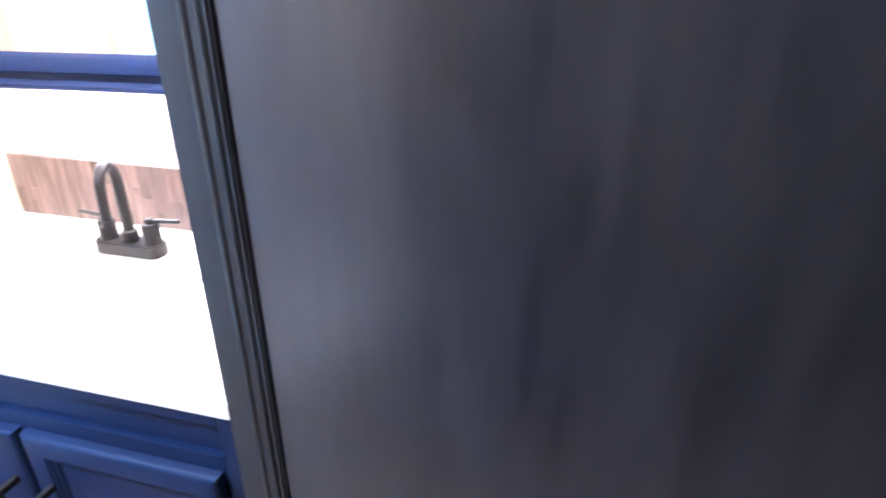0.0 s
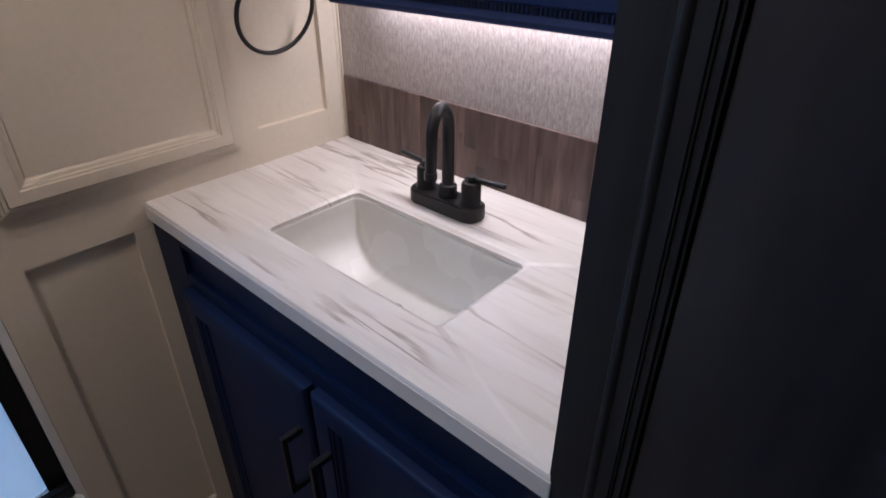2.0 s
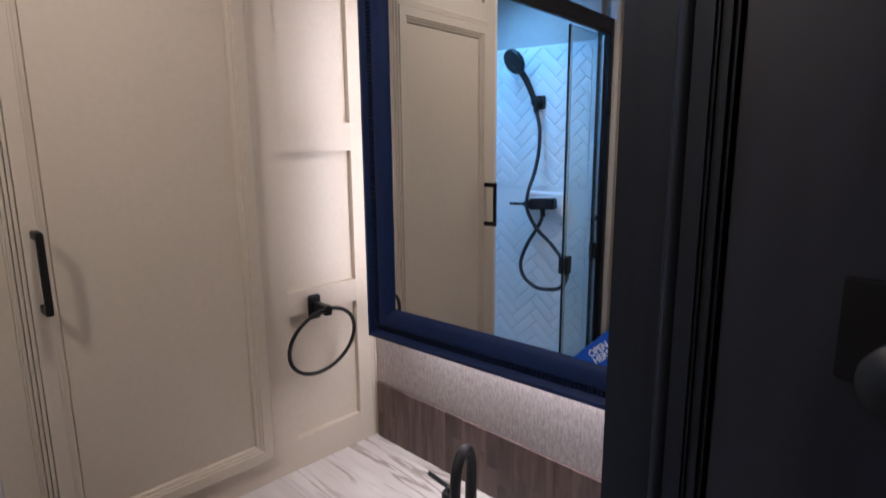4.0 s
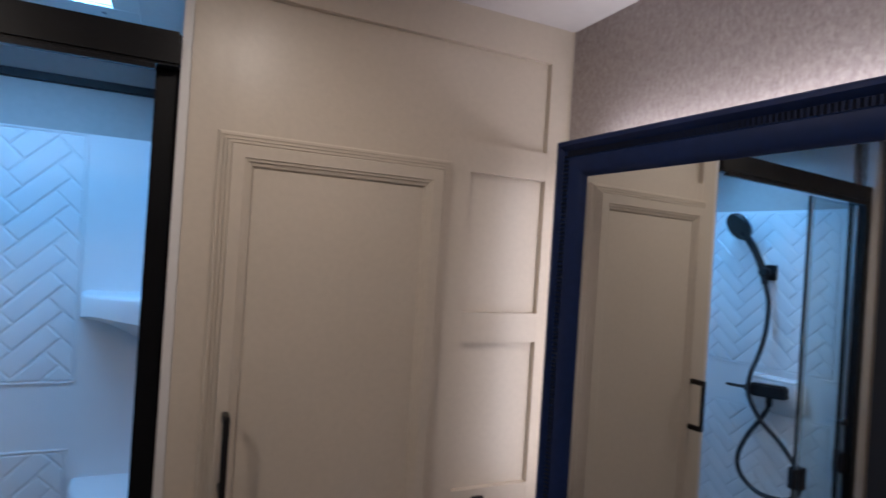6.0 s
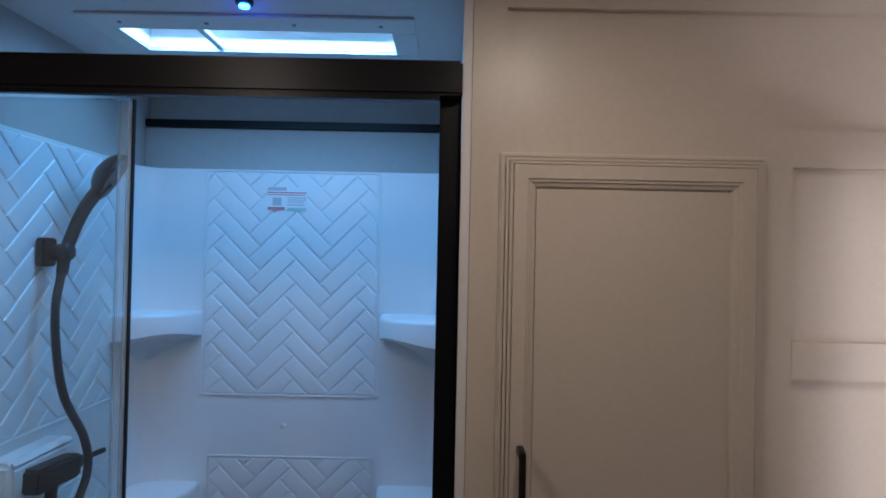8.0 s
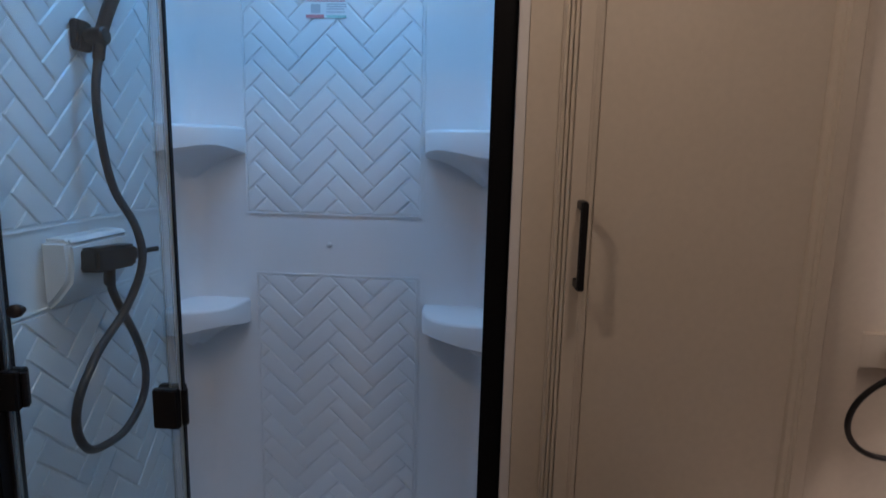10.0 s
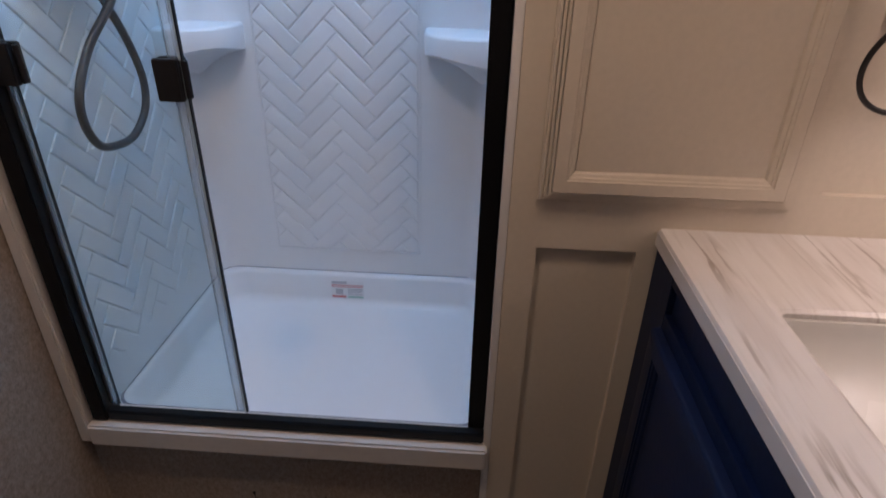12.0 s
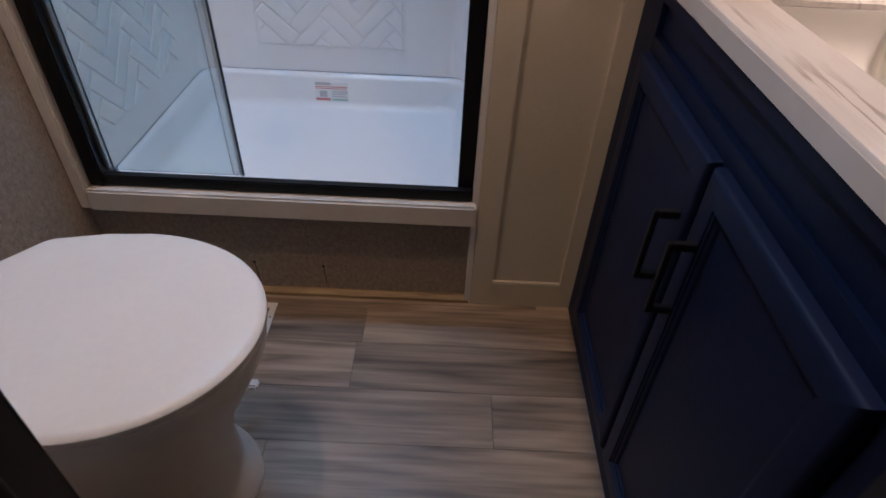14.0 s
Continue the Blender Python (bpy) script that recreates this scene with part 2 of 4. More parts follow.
BLACK = material("matt_black_metal", (0.012, 0.011, 0.012), 0.42, metal=0.3, var=0.2, scale=12, fine=120, bump=0.03)
TRACK = material("black_anodised_aluminium", (0.006, 0.006, 0.007), 0.38, metal=0.0, var=0.2, scale=3, fine=140, bump=0.02, gloss=0.22)
RUBBER = material("dark_grey_hose_sleeve", (0.022, 0.022, 0.026), 0.4, var=0.2, scale=20, fine=150, bump=0.05)
ACRYLIC = material("white_moulded_acrylic", (0.78, 0.79, 0.80), 0.30, var=0.012, scale=1.5, fine=30, bump=0.003, rough_var=0.02)
PORCELAIN = material("white_sink_resin", (0.60, 0.585, 0.555), 0.26, var=0.03, scale=4, fine=50, bump=0.008)
TOILET = material("off_white_toilet_plastic", (0.74, 0.71, 0.69), 0.35, var=0.03, scale=4, fine=90, bump=0.02)
TRIM = material("off_white_trim", (0.60, 0.56, 0.52), 0.45, var=0.06, scale=8, fine=70, bump=0.03)
SEAL = hazy_glass("clear_vinyl_seal", (0.62, 0.70, 0.74), 0.10)
BEAD = hazy_glass("milky_vinyl_bead", (0.7, 0.8, 0.84), 0.40)
PANE = hazy_glass("clear_safety_glass", (0.66, 0.78, 0.82), 0.022)
DOME = glass("skylight_acrylic", (0.95, 0.97, 1.0), 0.1)
SILVER = mirror_glass()
CEILING = material("ceiling_board", (0.66, 0.63, 0.62), 0.7, var=0.04, scale=5, fine=60, bump=0.04)
# made-up dark tone for unseen hall walls, keeps the door's reflection dark
HALL = material("dark_unseen_hall", (0.10, 0.09, 0.082), 0.6, var=0.1, scale=3, fine=50, bump=0.03)
PLAIN = material("hall_wall_board", (0.42, 0.40, 0.38), 0.75, var=0.06, scale=5, fine=60, bump=0.04)
DARKWOOD = two_tone("espresso_wood_foil", (0.007, 0.0085, 0.015), (0.027, 0.028, 0.038), 2.2, (5, 5, 0.9), 0.32, 0.68, 0.36, 0.03, fine=3, gloss=0.6, coat=0.4)
JAMB = two_tone("black_stained_casing", (0.008, 0.009, 0.012), (0.020, 0.021, 0.027), 5, (8, 8, 0.4), 0.35, 0.7, 0.42, 0.04, gloss=0.35)
PAPER = two_tone("woven_grey_wall_vinyl", (0.235, 0.195, 0.178), (0.50, 0.445, 0.425), 80, (3.0, 3.0, 0.8), 0.34, 0.68, 0.48, 0.25, detail=4, fine=3)
PAPER_DARK = two_tone("taupe_woven_wall_vinyl", (0.235, 0.182, 0.143), (0.41, 0.335, 0.275), 70, (1.5, 1.5, 1.0), 0.36, 0.66, 0.6, 0.2, detail=4, fine=3)
MARBLE = marble()
MOSAIC = two_tone("weathered_wood_strip", (0.050, 0.032, 0.028), (0.150, 0.098, 0.088), 9, (5, 5, 0.8), 0.30, 0.72, 0.45, 0.06, spread=7.0, tint=0.30)
PLANK = plank_wood()
GROUT = material("plank_joint", (0.05, 0.045, 0.04), 0.8)
TAN = two_tone("tan_strip", (0.22, 0.14, 0.07), (0.44, 0.31, 0.17), 8, (0.8, 8, 8), 0.3, 0.7, 0.5, 0.05)
GREY_INK = material("label_grey_ink", (0.22, 0.22, 0.25), 0.5)
PALE_RED = material("faded_red_print", (0.62, 0.22, 0.23), 0.5)
PALE_GREY = material("faded_grey_print", (0.46, 0.47, 0.50), 0.5)
GREEN_INK = material("label_green_ink", (0.34, 0.58, 0.52), 0.5)
BLUE = material("glossy_blue_sticker", (0.010, 0.085, 0.50), 0.35, var=0.05)
WHITE_INK = material("sticker_white_ink", (0.75, 0.77, 0.80), 0.5)
VENT = material("white_vent_enamel", (0.68, 0.66, 0.64), 0.4, var=0.04)
# flat black that paints the shade inside holes, slots and cabinet gaps
HOLE = material("cavity_shade_black", (0.006, 0.006, 0.006), 0.9)
LENS = glowing("warm_lens", (1.0, 0.82, 0.62), 3.0)
# glowing lens for the added hall fill
FILL_LENS = glowing("cool_fill_lens", (0.90, 0.95, 1.0), 3.0)
LED_BLUE = glowing("blue_led", (0.02, 0.08, 1.0), 90.0)
LED_LENS = glowing("led_strip_diffuser", (1.0, 0.88, 0.80), 2.0)
NICKEL = material("satin_nickel", (0.36, 0.34, 0.33), 0.32, metal=1.0, var=0.1)

# ---- mesh helpers ----


def link_mesh(name, bm, mat, smooth=38):
    me = bpy.data.meshes.new(name)
    bmesh.ops.recalc_face_normals(bm, faces=bm.faces)
    bm.to_mesh(me)
    bm.free()
    if smooth:
        me.shade_smooth()
        me.set_sharp_from_angle(angle=radians(smooth))
    me.materials.append(mat)
    return new(name, me)


def part(name, bm, mat, parent=None, label="", smooth=38):
    ob = link_mesh(name, bm, mat, smooth)
    if parent:
        ob.parent = parent
    if label:
        ob["label"] = label
    return ob


def thing(name, m, label, category, group="", kind=""):
    ob = new(name)
    ob.empty_display_size = 0.05
    ob.matrix_world = m
    return tagged(ob, label, category, group, kind)


def struct(name, bm, mat, label, category):
    return tagged(part(name, bm, mat), label, category, kind="structure")


def add_box(bm, x0, x1, y0, y1, z0, z1):
    v = [bm.verts.new((x, y, z)) for z in (z0, z1) for y in (y0, y1) for x in (x0, x1)]
    for f in ((0, 2, 3, 1), (4, 5, 7, 6), (0, 1, 5, 4), (2, 6, 7, 3), (0, 4, 6, 2), (1, 3, 7, 5)):
        bm.faces.new([v[i] for i in f])


def box(x0, x1, y0, y1, z0, z1, bevel=0.0, segments=2):
    bm = bmesh.new()
    add_box(bm, min(x0, x1), max(x0, x1), min(y0, y1), max(y0, y1), min(z0, z1), max(z0, z1))
    if bevel:
        bmesh.ops.bevel(bm, geom=bm.edges[:], offset=bevel, segments=segments, affect="EDGES")
    return bm


def rings(loops, cap=True, closed=False):
    """Skin over loops of equally many points."""
    bm = bmesh.new()
    rows = [[bm.verts.new(p) for p in loop] for loop in loops]
    pairs = list(zip(rows, rows[1:])) + ([(rows[-1], rows[0])] if closed else [])
    for a, b in pairs:
        for i in range(len(a)):
            j = (i + 1) % len(a)
            bm.faces.new((a[i], a[j], b[j], b[i]))
    if cap and not closed:
        bm.faces.new(rows[0][::-1])
        bm.faces.new(rows[-1])
    return bm


def circle_at(p, axis, r, n=20, r2=None):
    q = Vector(axis).normalized().to_track_quat("Z", "Y")
    return [Vector(p) + q @ Vector((r * math.cos(2 * math.pi * i / n), (r2 or r) * math.sin(2 * math.pi * i / n), 0)) for i in range(n)]


def turned(p0, axis, profile, n=24):
    """A turned body: profile holds (distance along the axis, radius)."""
    a = Vector(axis).normalized()
    return rings([circle_at(Vector(p0) + a * d, a, max(r, 0.0004), n) for d, r in profile])


def rod(p0, p1, r, n=16, chamfer=0.15):
    a = Vector(p1) - Vector(p0)
    L, c = a.length, r * chamfer * 2
    return turned(p0, a, [(0, r - c), (c, r), (L - c, r), (L, r - c)], n)


def smooth_line(points, per=8):
    """Points along a Catmull-Rom curve."""
    P = [Vector(p) for p in points]
    P = [2 * P[0] - P[1]] + P + [2 * P[-1] - P[-2]]
    out = []
    for i in range(1, len(P) - 2):
        for k in range(per):
            t = k / per
            out.append(0.5 * (2 * P[i] + (P[i + 1] - P[i - 1]) * t + (2 * P[i - 1] - 5 * P[i] + 4 * P[i + 1] - P[i + 2]) * t * t
                              + (3 * P[i] - P[i - 1] - 3 * P[i + 1] + P[i + 2]) * t ** 3))
    return out + [P[-2]]


def tube(points, r, n=12):
    up = None
    loops = []
    for i, p in enumerate(points):
        d = (points[min(i + 1, len(points) - 1)] - points[max(i - 1, 0)]).normalized()
        if up is None:
            up = d.orthogonal().normalized()
        up = (up - d * up.dot(d)).normalized()
        side = d.cross(up)
        rr = r(i / (len(points) - 1)) if callable(r) else r
        loops.append([p + (up * math.cos(2 * math.pi * k / n) + side * math.sin(2 * math.pi * k / n)) * rr for k in range(n)])
    return rings(loops)


def prism(outline, lo, hi, axis="z", bevel=0.0):
    """An outline of 2D points pulled along an axis."""
    def at(p, h):
        return {"z": (p[0], p[1], h), "y": (p[0], h, p[1]), "x": (h, p[0], p[1])}[axis]
    bm = rings([[at(p, lo) for p in outline], [at(p, hi) for p in outline]])
    if bevel:
        bmesh.ops.recalc_face_normals(bm, faces=bm.faces)
        edges = [e for e in bm.edges if len(e.link_faces) == 2 and e.calc_face_angle(0) > radians(40)]
        bmesh.ops.bevel(bm, geom=edges, offset=bevel, segments=3, affect="EDGES")
    return bm


def round_rect(x0, x1, y0, y1, r, n=6):
    out = []
    for cx, cy, a in ((x1 - r, y0 + r, -90), (x1 - r, y1 - r, 0), (x0 + r, y1 - r, 90), (x0 + r, y0 + r, 180)):
        out += [(cx + r * math.cos(radians(a + 90 * k / n)), cy + r * math.sin(radians(a + 90 * k / n))) for k in range(n + 1)]
    return out


# ---- the shell of the room ----
XR, XL, YE, YH = 0.712, -0.935, -0.852, -0.902
struct("floor", box(-1.3, 1.0, -2.7, 0.05, -0.06, -0.004), GROUT, "grey oak vinyl plank floor of bathroom and hall", "floor")


def wall_with_hole(name, mat, label, x0, x1, y0, y1, z0, z1, holes):
    """A wall along x with rectangular openings (x0, x1, z0, z1)."""
    bm = bmesh.new()
    xs = sorted({x0, x1, *[h[0] for h in holes], *[h[1] for h in holes]})
    zs = sorted({z0, z1, *[h[2] for h in holes], *[h[3] for h in holes]})
    for a, b in zip(xs, xs[1:]):
        for c, d in zip(zs, zs[1:]):
            if not any(h[0] <= a and b <= h[1] and h[2] <= c and d <= h[3] for h in holes):
                add_box(bm, a, b, y0, y1, c, d)
    bmesh.ops.remove_doubles(bm, verts=bm.verts, dist=0.0001)
    return struct(name, bm, mat, label, "wall")


struct("wall_vanity", box(XR, XR + 0.05, YE, 0.0, 0, CEIL), PAPER, "sparkling grey woven vinyl wall behind the vanity", "wall")
struct("wall_toilet", box(XL - 0.05, XL, YE, 0.06, 0, CEIL), PAPER_DARK, "taupe woven vinyl wall behind the toilet", "wall")
DL, DR, DTOP = -0.395, 0.244, 2.0
wall_with_hole("wall_entry", PAPER_DARK, "thin partition wall with the bathroom doorway", -1.3, 1.0, YH, YE, 0, CEIL, [(DL - 0.02, DR + 0.02, 0, DTOP + 0.02)])
# unseen closing walls, dark to dim what the door reflects
struct("wall_hall_end", box(-1.3, 1.0, -2.75, -2.7, 0, CEIL), HALL, "plain hall wall behind the walker", "wall")
struct("wall_hall_west", box(-1.35, -1.3, -2.7, YH, 0, CEIL), HALL, "plain hall side wall", "wall")
struct("wall_hall_east", box(1.0, 1.05, -2.7, YH, 0, CEIL), HALL, "plain hall side wall beyond the door", "wall")
# ceiling with the skylight's opening
SX0, SX1, SY0, SY1 = -0.735, -0.168, 0.298, 0.425
HX0, HX1, HY0, HY1 = SX0 - 0.009, SX1 + 0.009, SY0 - 0.009, SY1 + 0.009
bm = bmesh.new()
for a, b, c, d in ((-1.35, 1.05, -2.75, HY0), (-1.35, HX0, HY0, HY1), (HX1, 1.05, HY0, HY1), (-1.35, 1.05, HY1, 0.83)):
    add_box(bm, a, b, c, d, CEIL, CEIL + 0.04)
struct("ceiling", bm, CEILING, "smooth pale ceiling panel over bathroom and shower", "ceiling")
# shower outer walls
struct("wall_shower_back", box(-0.96, 0.0, 0.77, 0.82, 0, CEIL), PLAIN, "grey board wall above the shower surround", "wall")
struct("wall_shower_west", box(-0.96, -0.91, 0.061, 0.77, 0, CEIL), PLAIN, "grey board side wall of the shower", "wall")
struct("wall_shower_east", box(-0.02, 0.0, 0.06, 0.77, 0, CEIL), PLAIN, "grey board side wall between shower and cupboard", "wall")
# kick panel under the shower
kick = thing("shower_kick_panel", pose(0, 0, 0), "taupe vinyl kick panel under the shower with screw holes", "panel", kind="structure")
part("panel", box(-0.935, -0.017, 0.018, 0.04, 0.0, 0.266), PAPER_DARK, kick)
for x, z in ((-0.569, 0.097), (-0.393, 0.093)):
    part("screw_hole", turned((x, 0.0165, z), (0, 1, 0), [(0, 0.004), (0.002, 0.004)], 10), HOLE, kick)
for x, lean in ((-0.569, 0.006), (-0.393, 0.003)):
    part("cut_line", prism([(x - 0.0008, 0.093), (x + 0.0008, 0.093), (x + lean + 0.0008, 0.030), (x + lean - 0.0008, 0.030)], 0.0172, 0.0182, "y"), HOLE, kick, smooth=0)
# thin tan strip where the kick panel meets the floor
struct("baseboard", prism([(0.0, 0.0), (0.018, 0.0), (0.018, 0.016), (0.010, 0.018), (0.0, 0.010)], -0.93, -0.017, "x"), TAN,
       "thin tan strip along the kick panel", "baseboard").matrix_world = pose(0, 0, 0)

# ---- doorway and door ----


def casing(x, side, label):
    ob = thing("door_casing", pose(x, 0, 0), label, "door casing", "door casings", "structure")
    s = side
    part("jamb", box(0, 0.022 * s, YH - 0.004, YE + 0.004, 0, DTOP, 0.002), JAMB, ob)
    part("bead", turned((0.003 * s, YH + 0.014, 0), (0, 0, 1), [(0, 0.005), (DTOP, 0.006)], 12), JAMB, ob, "rounded bead of the casing")
    part("face_trim", box(0.001 * s, 0.060 * s, YH - 0.014, YH - 0.0045, 0, DTOP + 0.05, 0.003), JAMB, ob)
    part("face_trim", box(0.004 * s, 0.045 * s, YE + 0.0045, YE + 0.010, 0.0, DTOP + 0.05, 0.002), JAMB, ob) if s < 0 else None
    return ob


casing(DR, 1, "black stained door casing beside the vanity")
casing(DL, -1, "black stained door casing beside the toilet")
struct("door_head", box(DL, DR, YH - 0.004, YE + 0.004, DTOP, DTOP + 0.02, 0.002), JAMB, "black stained head of the doorway", "door casing")
door = thing("door", pose(DR + 0.006, YH - 0.0155, 0), "open espresso wood bathroom door swung into the hall", "door", kind="structure")
part("slab", box(0.0, 0.034, -0.82, 0.0, 0.012, 1.985, 0.003), DARKWOOD, door)
hook = thing("door_latch", pose(DR + 0.006, -0.990, 1.47), "blackened square door latch with a satin knob", "door latch")
part("plate", box(-0.004, -0.0005, -0.018, 0.012, -0.028, 0.028, 0.0015), BLACK, hook)
part("knob", turned((-0.006, -0.022, -0.012), (-1, 0, 0), [(0, 0.008), (0.014, 0.008), (0.018, 0.018), (0.032, 0.020), (0.038, 0.014), (0.040, 0.004)]), BLACK, hook)
part("turn_button", turned((-0.006, -0.026, 0.030), (-1, 0, 0), [(0, 0.009), (0.016, 0.009), (0.022, 0.007)]), NICKEL, hook, "satin nickel turn button")

# ---- cream cupboard wall ----
cup = thing("linen_cupboard", pose(0, 0, 0), "cream painted built-in linen cupboard with recessed panels", "cupboard")


def member(x0, x1, z0, z1, name="rail"):
    part(name, box(x0, x1, 0.0, 0.018, z0, z1, 0.0004), CREAM, cup)


member(-0.012, 0.041, 0, CEIL, "stile")
member(0.660, 0.698, 0.86, CEIL, "stile")
member(0.214, 0.262, 0, 0.811, "stile")
member(0.041, 0.214, 0.0, 0.076)
member(0.041, 0.660, 0.811, 0.932)
member(0.041, 0.062, 0.932, 1.931, "stile")
member(0.425, 0.489, 0.932, 1.931, "stile")
member(0.489, 0.660, 1.206, 1.257)
member(0.489, 0.660, 1.543, 1.602)
member(0.489, 0.660, 1.873, 1.931)
member(0.062, 0.425, 1.86, 1.931)
member(0.041, 0.660, 2.115, CEIL)
for x0, x1, z0, z1 in ((0.041, 0.214, 0.076, 0.811), (0.489, 0.660, 0.932, 1.206), (0.489, 0.660, 1.257, 1.543), (0.489, 0.660, 1.602, 1.873),
                       (0.041, 0.660, 1.931, 2.115)):
    part("recessed_panel", box(x0 - 0.004, x1 + 0.004, 0.0125, 0.0172, z0 - 0.004, z1 + 0.004), CREAM, cup)
part("sill_bead", box(0.043, 0.212, 0.001, 0.010, 0.076, 0.081, 0.001), CREAM, cup)
part("back_board", box(-0.012, 0.76, 0.0185, 0.03, 0, CEIL), CREAM, cup)
part("corner_strip", box(0.6982, XR, 0.0006, 0.0175, 0.86, CEIL, 0.0008), CREAM, cup)
part("corner_bead", turned((0.7085, -0.0014, 0.86), (0, 0, 1), [(0, 0.0024), (CEIL - 0.8602, 0.0024)], 10), CREAM, cup)


def bar_pull(parent, x, z0, z1, proud=0.030, w=0.010):
    """A square bar handle on a front that faces -y in the parent's frame."""
    h = part("handle", box(x - w / 2, x + w / 2, -proud - 0.008, -proud, z0, z1, 0.0015), BLACK, parent, "matt black bar handle")
    for z in (z0 + 0.006, z1 - 0.006):
        part("post", box(x - w / 2, x + w / 2, -proud + 0.0002, 0.0, z - 0.006, z + 0.006, 0.001), BLACK, h)
    return h


def framed_front(name, parent, m, w, h, mat, stile=0.056, t=0.018, label="", stepped=True):
    """A cabinet door with mitred, profiled frame members round a sunk panel; its front is the plane y = 0, facing -y."""
    ob = part(name, box(0.004, w - 0.004, t * 0.84, t, 0.004, h - 0.004), mat, parent, label)
    ob.matrix_local = m
    edge = [(0.0, 0.0150), (0.0025, 0.0140), (0.0030, 0.0100), (0.0070, 0.0100), (0.0072, 0.0135), (0.0086, 0.0135), (0.0088, 0.0065), (0.0130, 0.0065),
            (0.0132, 0.0105), (0.0146, 0.0105), (0.0148, 0.0030), (0.0190, 0.0030), (0.0192, 0.0065), (0.0206, 0.0065), (0.0208, 0.0006), (0.0216, 0.0)]
    if not stepped:
        edge = [(0.0, 0.006), (0.0018, 0.0026), (0.005, 0.0005), (0.008, 0.0)]
    prof = [(0.0, t)] + edge + [(stile - 0.0145, 0.0), (stile - 0.0137, 0.0022), (stile - 0.0095, 0.0028), (stile - 0.0087, 0.0052), (stile - 0.0030, 0.0070),
                                (stile - 0.0008, 0.0100), (stile, 0.0122), (stile, t)]
    for a, b, nm in (((0, 0), (w, 0), "rail"), ((w, 0), (w, h), "stile"), ((w, h), (0, h), "rail"), ((0, h), (0, 0), "stile")):
        d = Vector((b[0] - a[0], b[1] - a[1])).normalized()
        inn = Vector((-d[1], d[0]))
        loops = []
        for e, s in ((Vector(a), 1), (Vector(b), -1)):
            loops.append([(e.x + inn.x * p + d.x * p * s, q, e.y + inn.y * p + d.y * p * s) for p, q in prof])
        part(nm, rings(loops), mat, ob, smooth=30)
    part("panel", box(stile + 0.0002, w - stile - 0.0002, 0.0106, 0.0148, stile + 0.0002, h - stile - 0.0002, 0.0004), mat, ob)
    return ob


cd = framed_front("door", cup, pose(0.033, -0.0205, 0.904), 0.411, 0.983, CREAM, t=0.020)
bar_pull(cd, 0.036, 0.413, 0.537)

# ---- towel ring ----
ring = thing("towel_ring", pose(0.545, 0, 1.218), "matt black round towel ring on the cream cupboard side", "towel ring")
part("mount", box(-0.014, 0.014, -0.012, -0.0005, -0.026, 0.026, 0.003), BLACK, ring)
part("arm", box(-0.008, 0.008, -0.062, -0.0125, -0.008, 0.012, 0.002), BLACK, ring)
pts = [Vector((0.0 + 0.080 * math.sin(2 * math.pi * i / 48), -0.030, -0.074 + 0.080 * math.cos(2 * math.pi * i / 48))) for i in range(48)]
loops = [[p + (Vector((p.x, 0, p.z + 0.074)).normalized() * math.cos(a) + Vector((0, 1, 0)) * math.sin(a)) * 0.0042 for a in
          [2 * math.pi * k / 10 for k in range(10)]] for p in pts]
part("ring", rings(loops, closed=True), BLACK, ring, smooth=60).matrix_local = pose(0, -0.055, 0, 17) @ pose(0, 0.030, 0)

# ---- vanity ----
VX, VEND = 0.262, -0.850
van = thing("vanity_cabinet", pose(0, 0, 0), "navy painted vanity cabinet with two doors", "cabinet")
part("side", box(VX, XR - 0.002, -0.016, -0.002, 0.0, 0.8265), NAVY, van)
part("side", box(VX, XR - 0.002, VEND, VEND + 0.014, 0.0, 0.8265), NAVY, van)
part("stile", box(VX - 0.014, VX + 0.004, -0.100, -0.002, 0.0, 0.8265, 0.001), NAVY, van)
part("stile", box(VX - 0.014, VX + 0.004, VEND, -0.824, 0.0, 0.8265, 0.001), NAVY, van)
part("stile", box(VX - 0.014, VX + 0.004, -0.500, -0.440, 0.0855, 0.7015, 0.001), NAVY, van)
part("rail", box(VX - 0.014, VX + 0.004, -0.824, -0.100, 0.806, 0.8265, 0.001), NAVY, van)
part("rail", box(VX - 0.014, VX + 0.004, -0.824, -0.100, 0.702, 0.752, 0.001), NAVY, van)
part("rail", box(VX - 0.014, VX + 0.004, -0.824, -0.100, 0.0, 0.085, 0.001), NAVY, van)
part("drawer_front", box(VX - 0.003, VX + 0.006, -0.828, -0.096, 0.748, 0.810), NAVY, van, "sunk navy false drawer front")
# black sheet close behind the fronts, painting the shade in their gaps
part("gap_shade", box(VX + 0.0065, VX + 0.010, -0.840, -0.018, 0.02, 0.80), HOLE, van)
FACE = VX - 0.0145
for y0, w, hx in ((-0.100, 0.363, 0.337), (-0.474, 0.345, 0.034)):
    m = pose(FACE - 0.018, y0, 0.085, 0, 0, -90)
    d = framed_front("door", van, m, w, 0.640, NAVY, stile=0.052, stepped=False)
    bar_pull(d, hx, 0.424, 0.548, 0.028)
# countertop with the basin's opening
SKX0, SKX1, SKY0, SKY1 = 0.340, 0.532, -0.620, -0.240
outer = round_rect(0.243, XR - 0.001, YE - 0.001, -0.001, 0.004, 8)
inner = round_rect(SKX0, SKX1, SKY0, SKY1, 0.012, 8)
top = thing("countertop", pose(0, 0, 0), "white marble-look laminate vanity countertop with grey veins", "countertop")
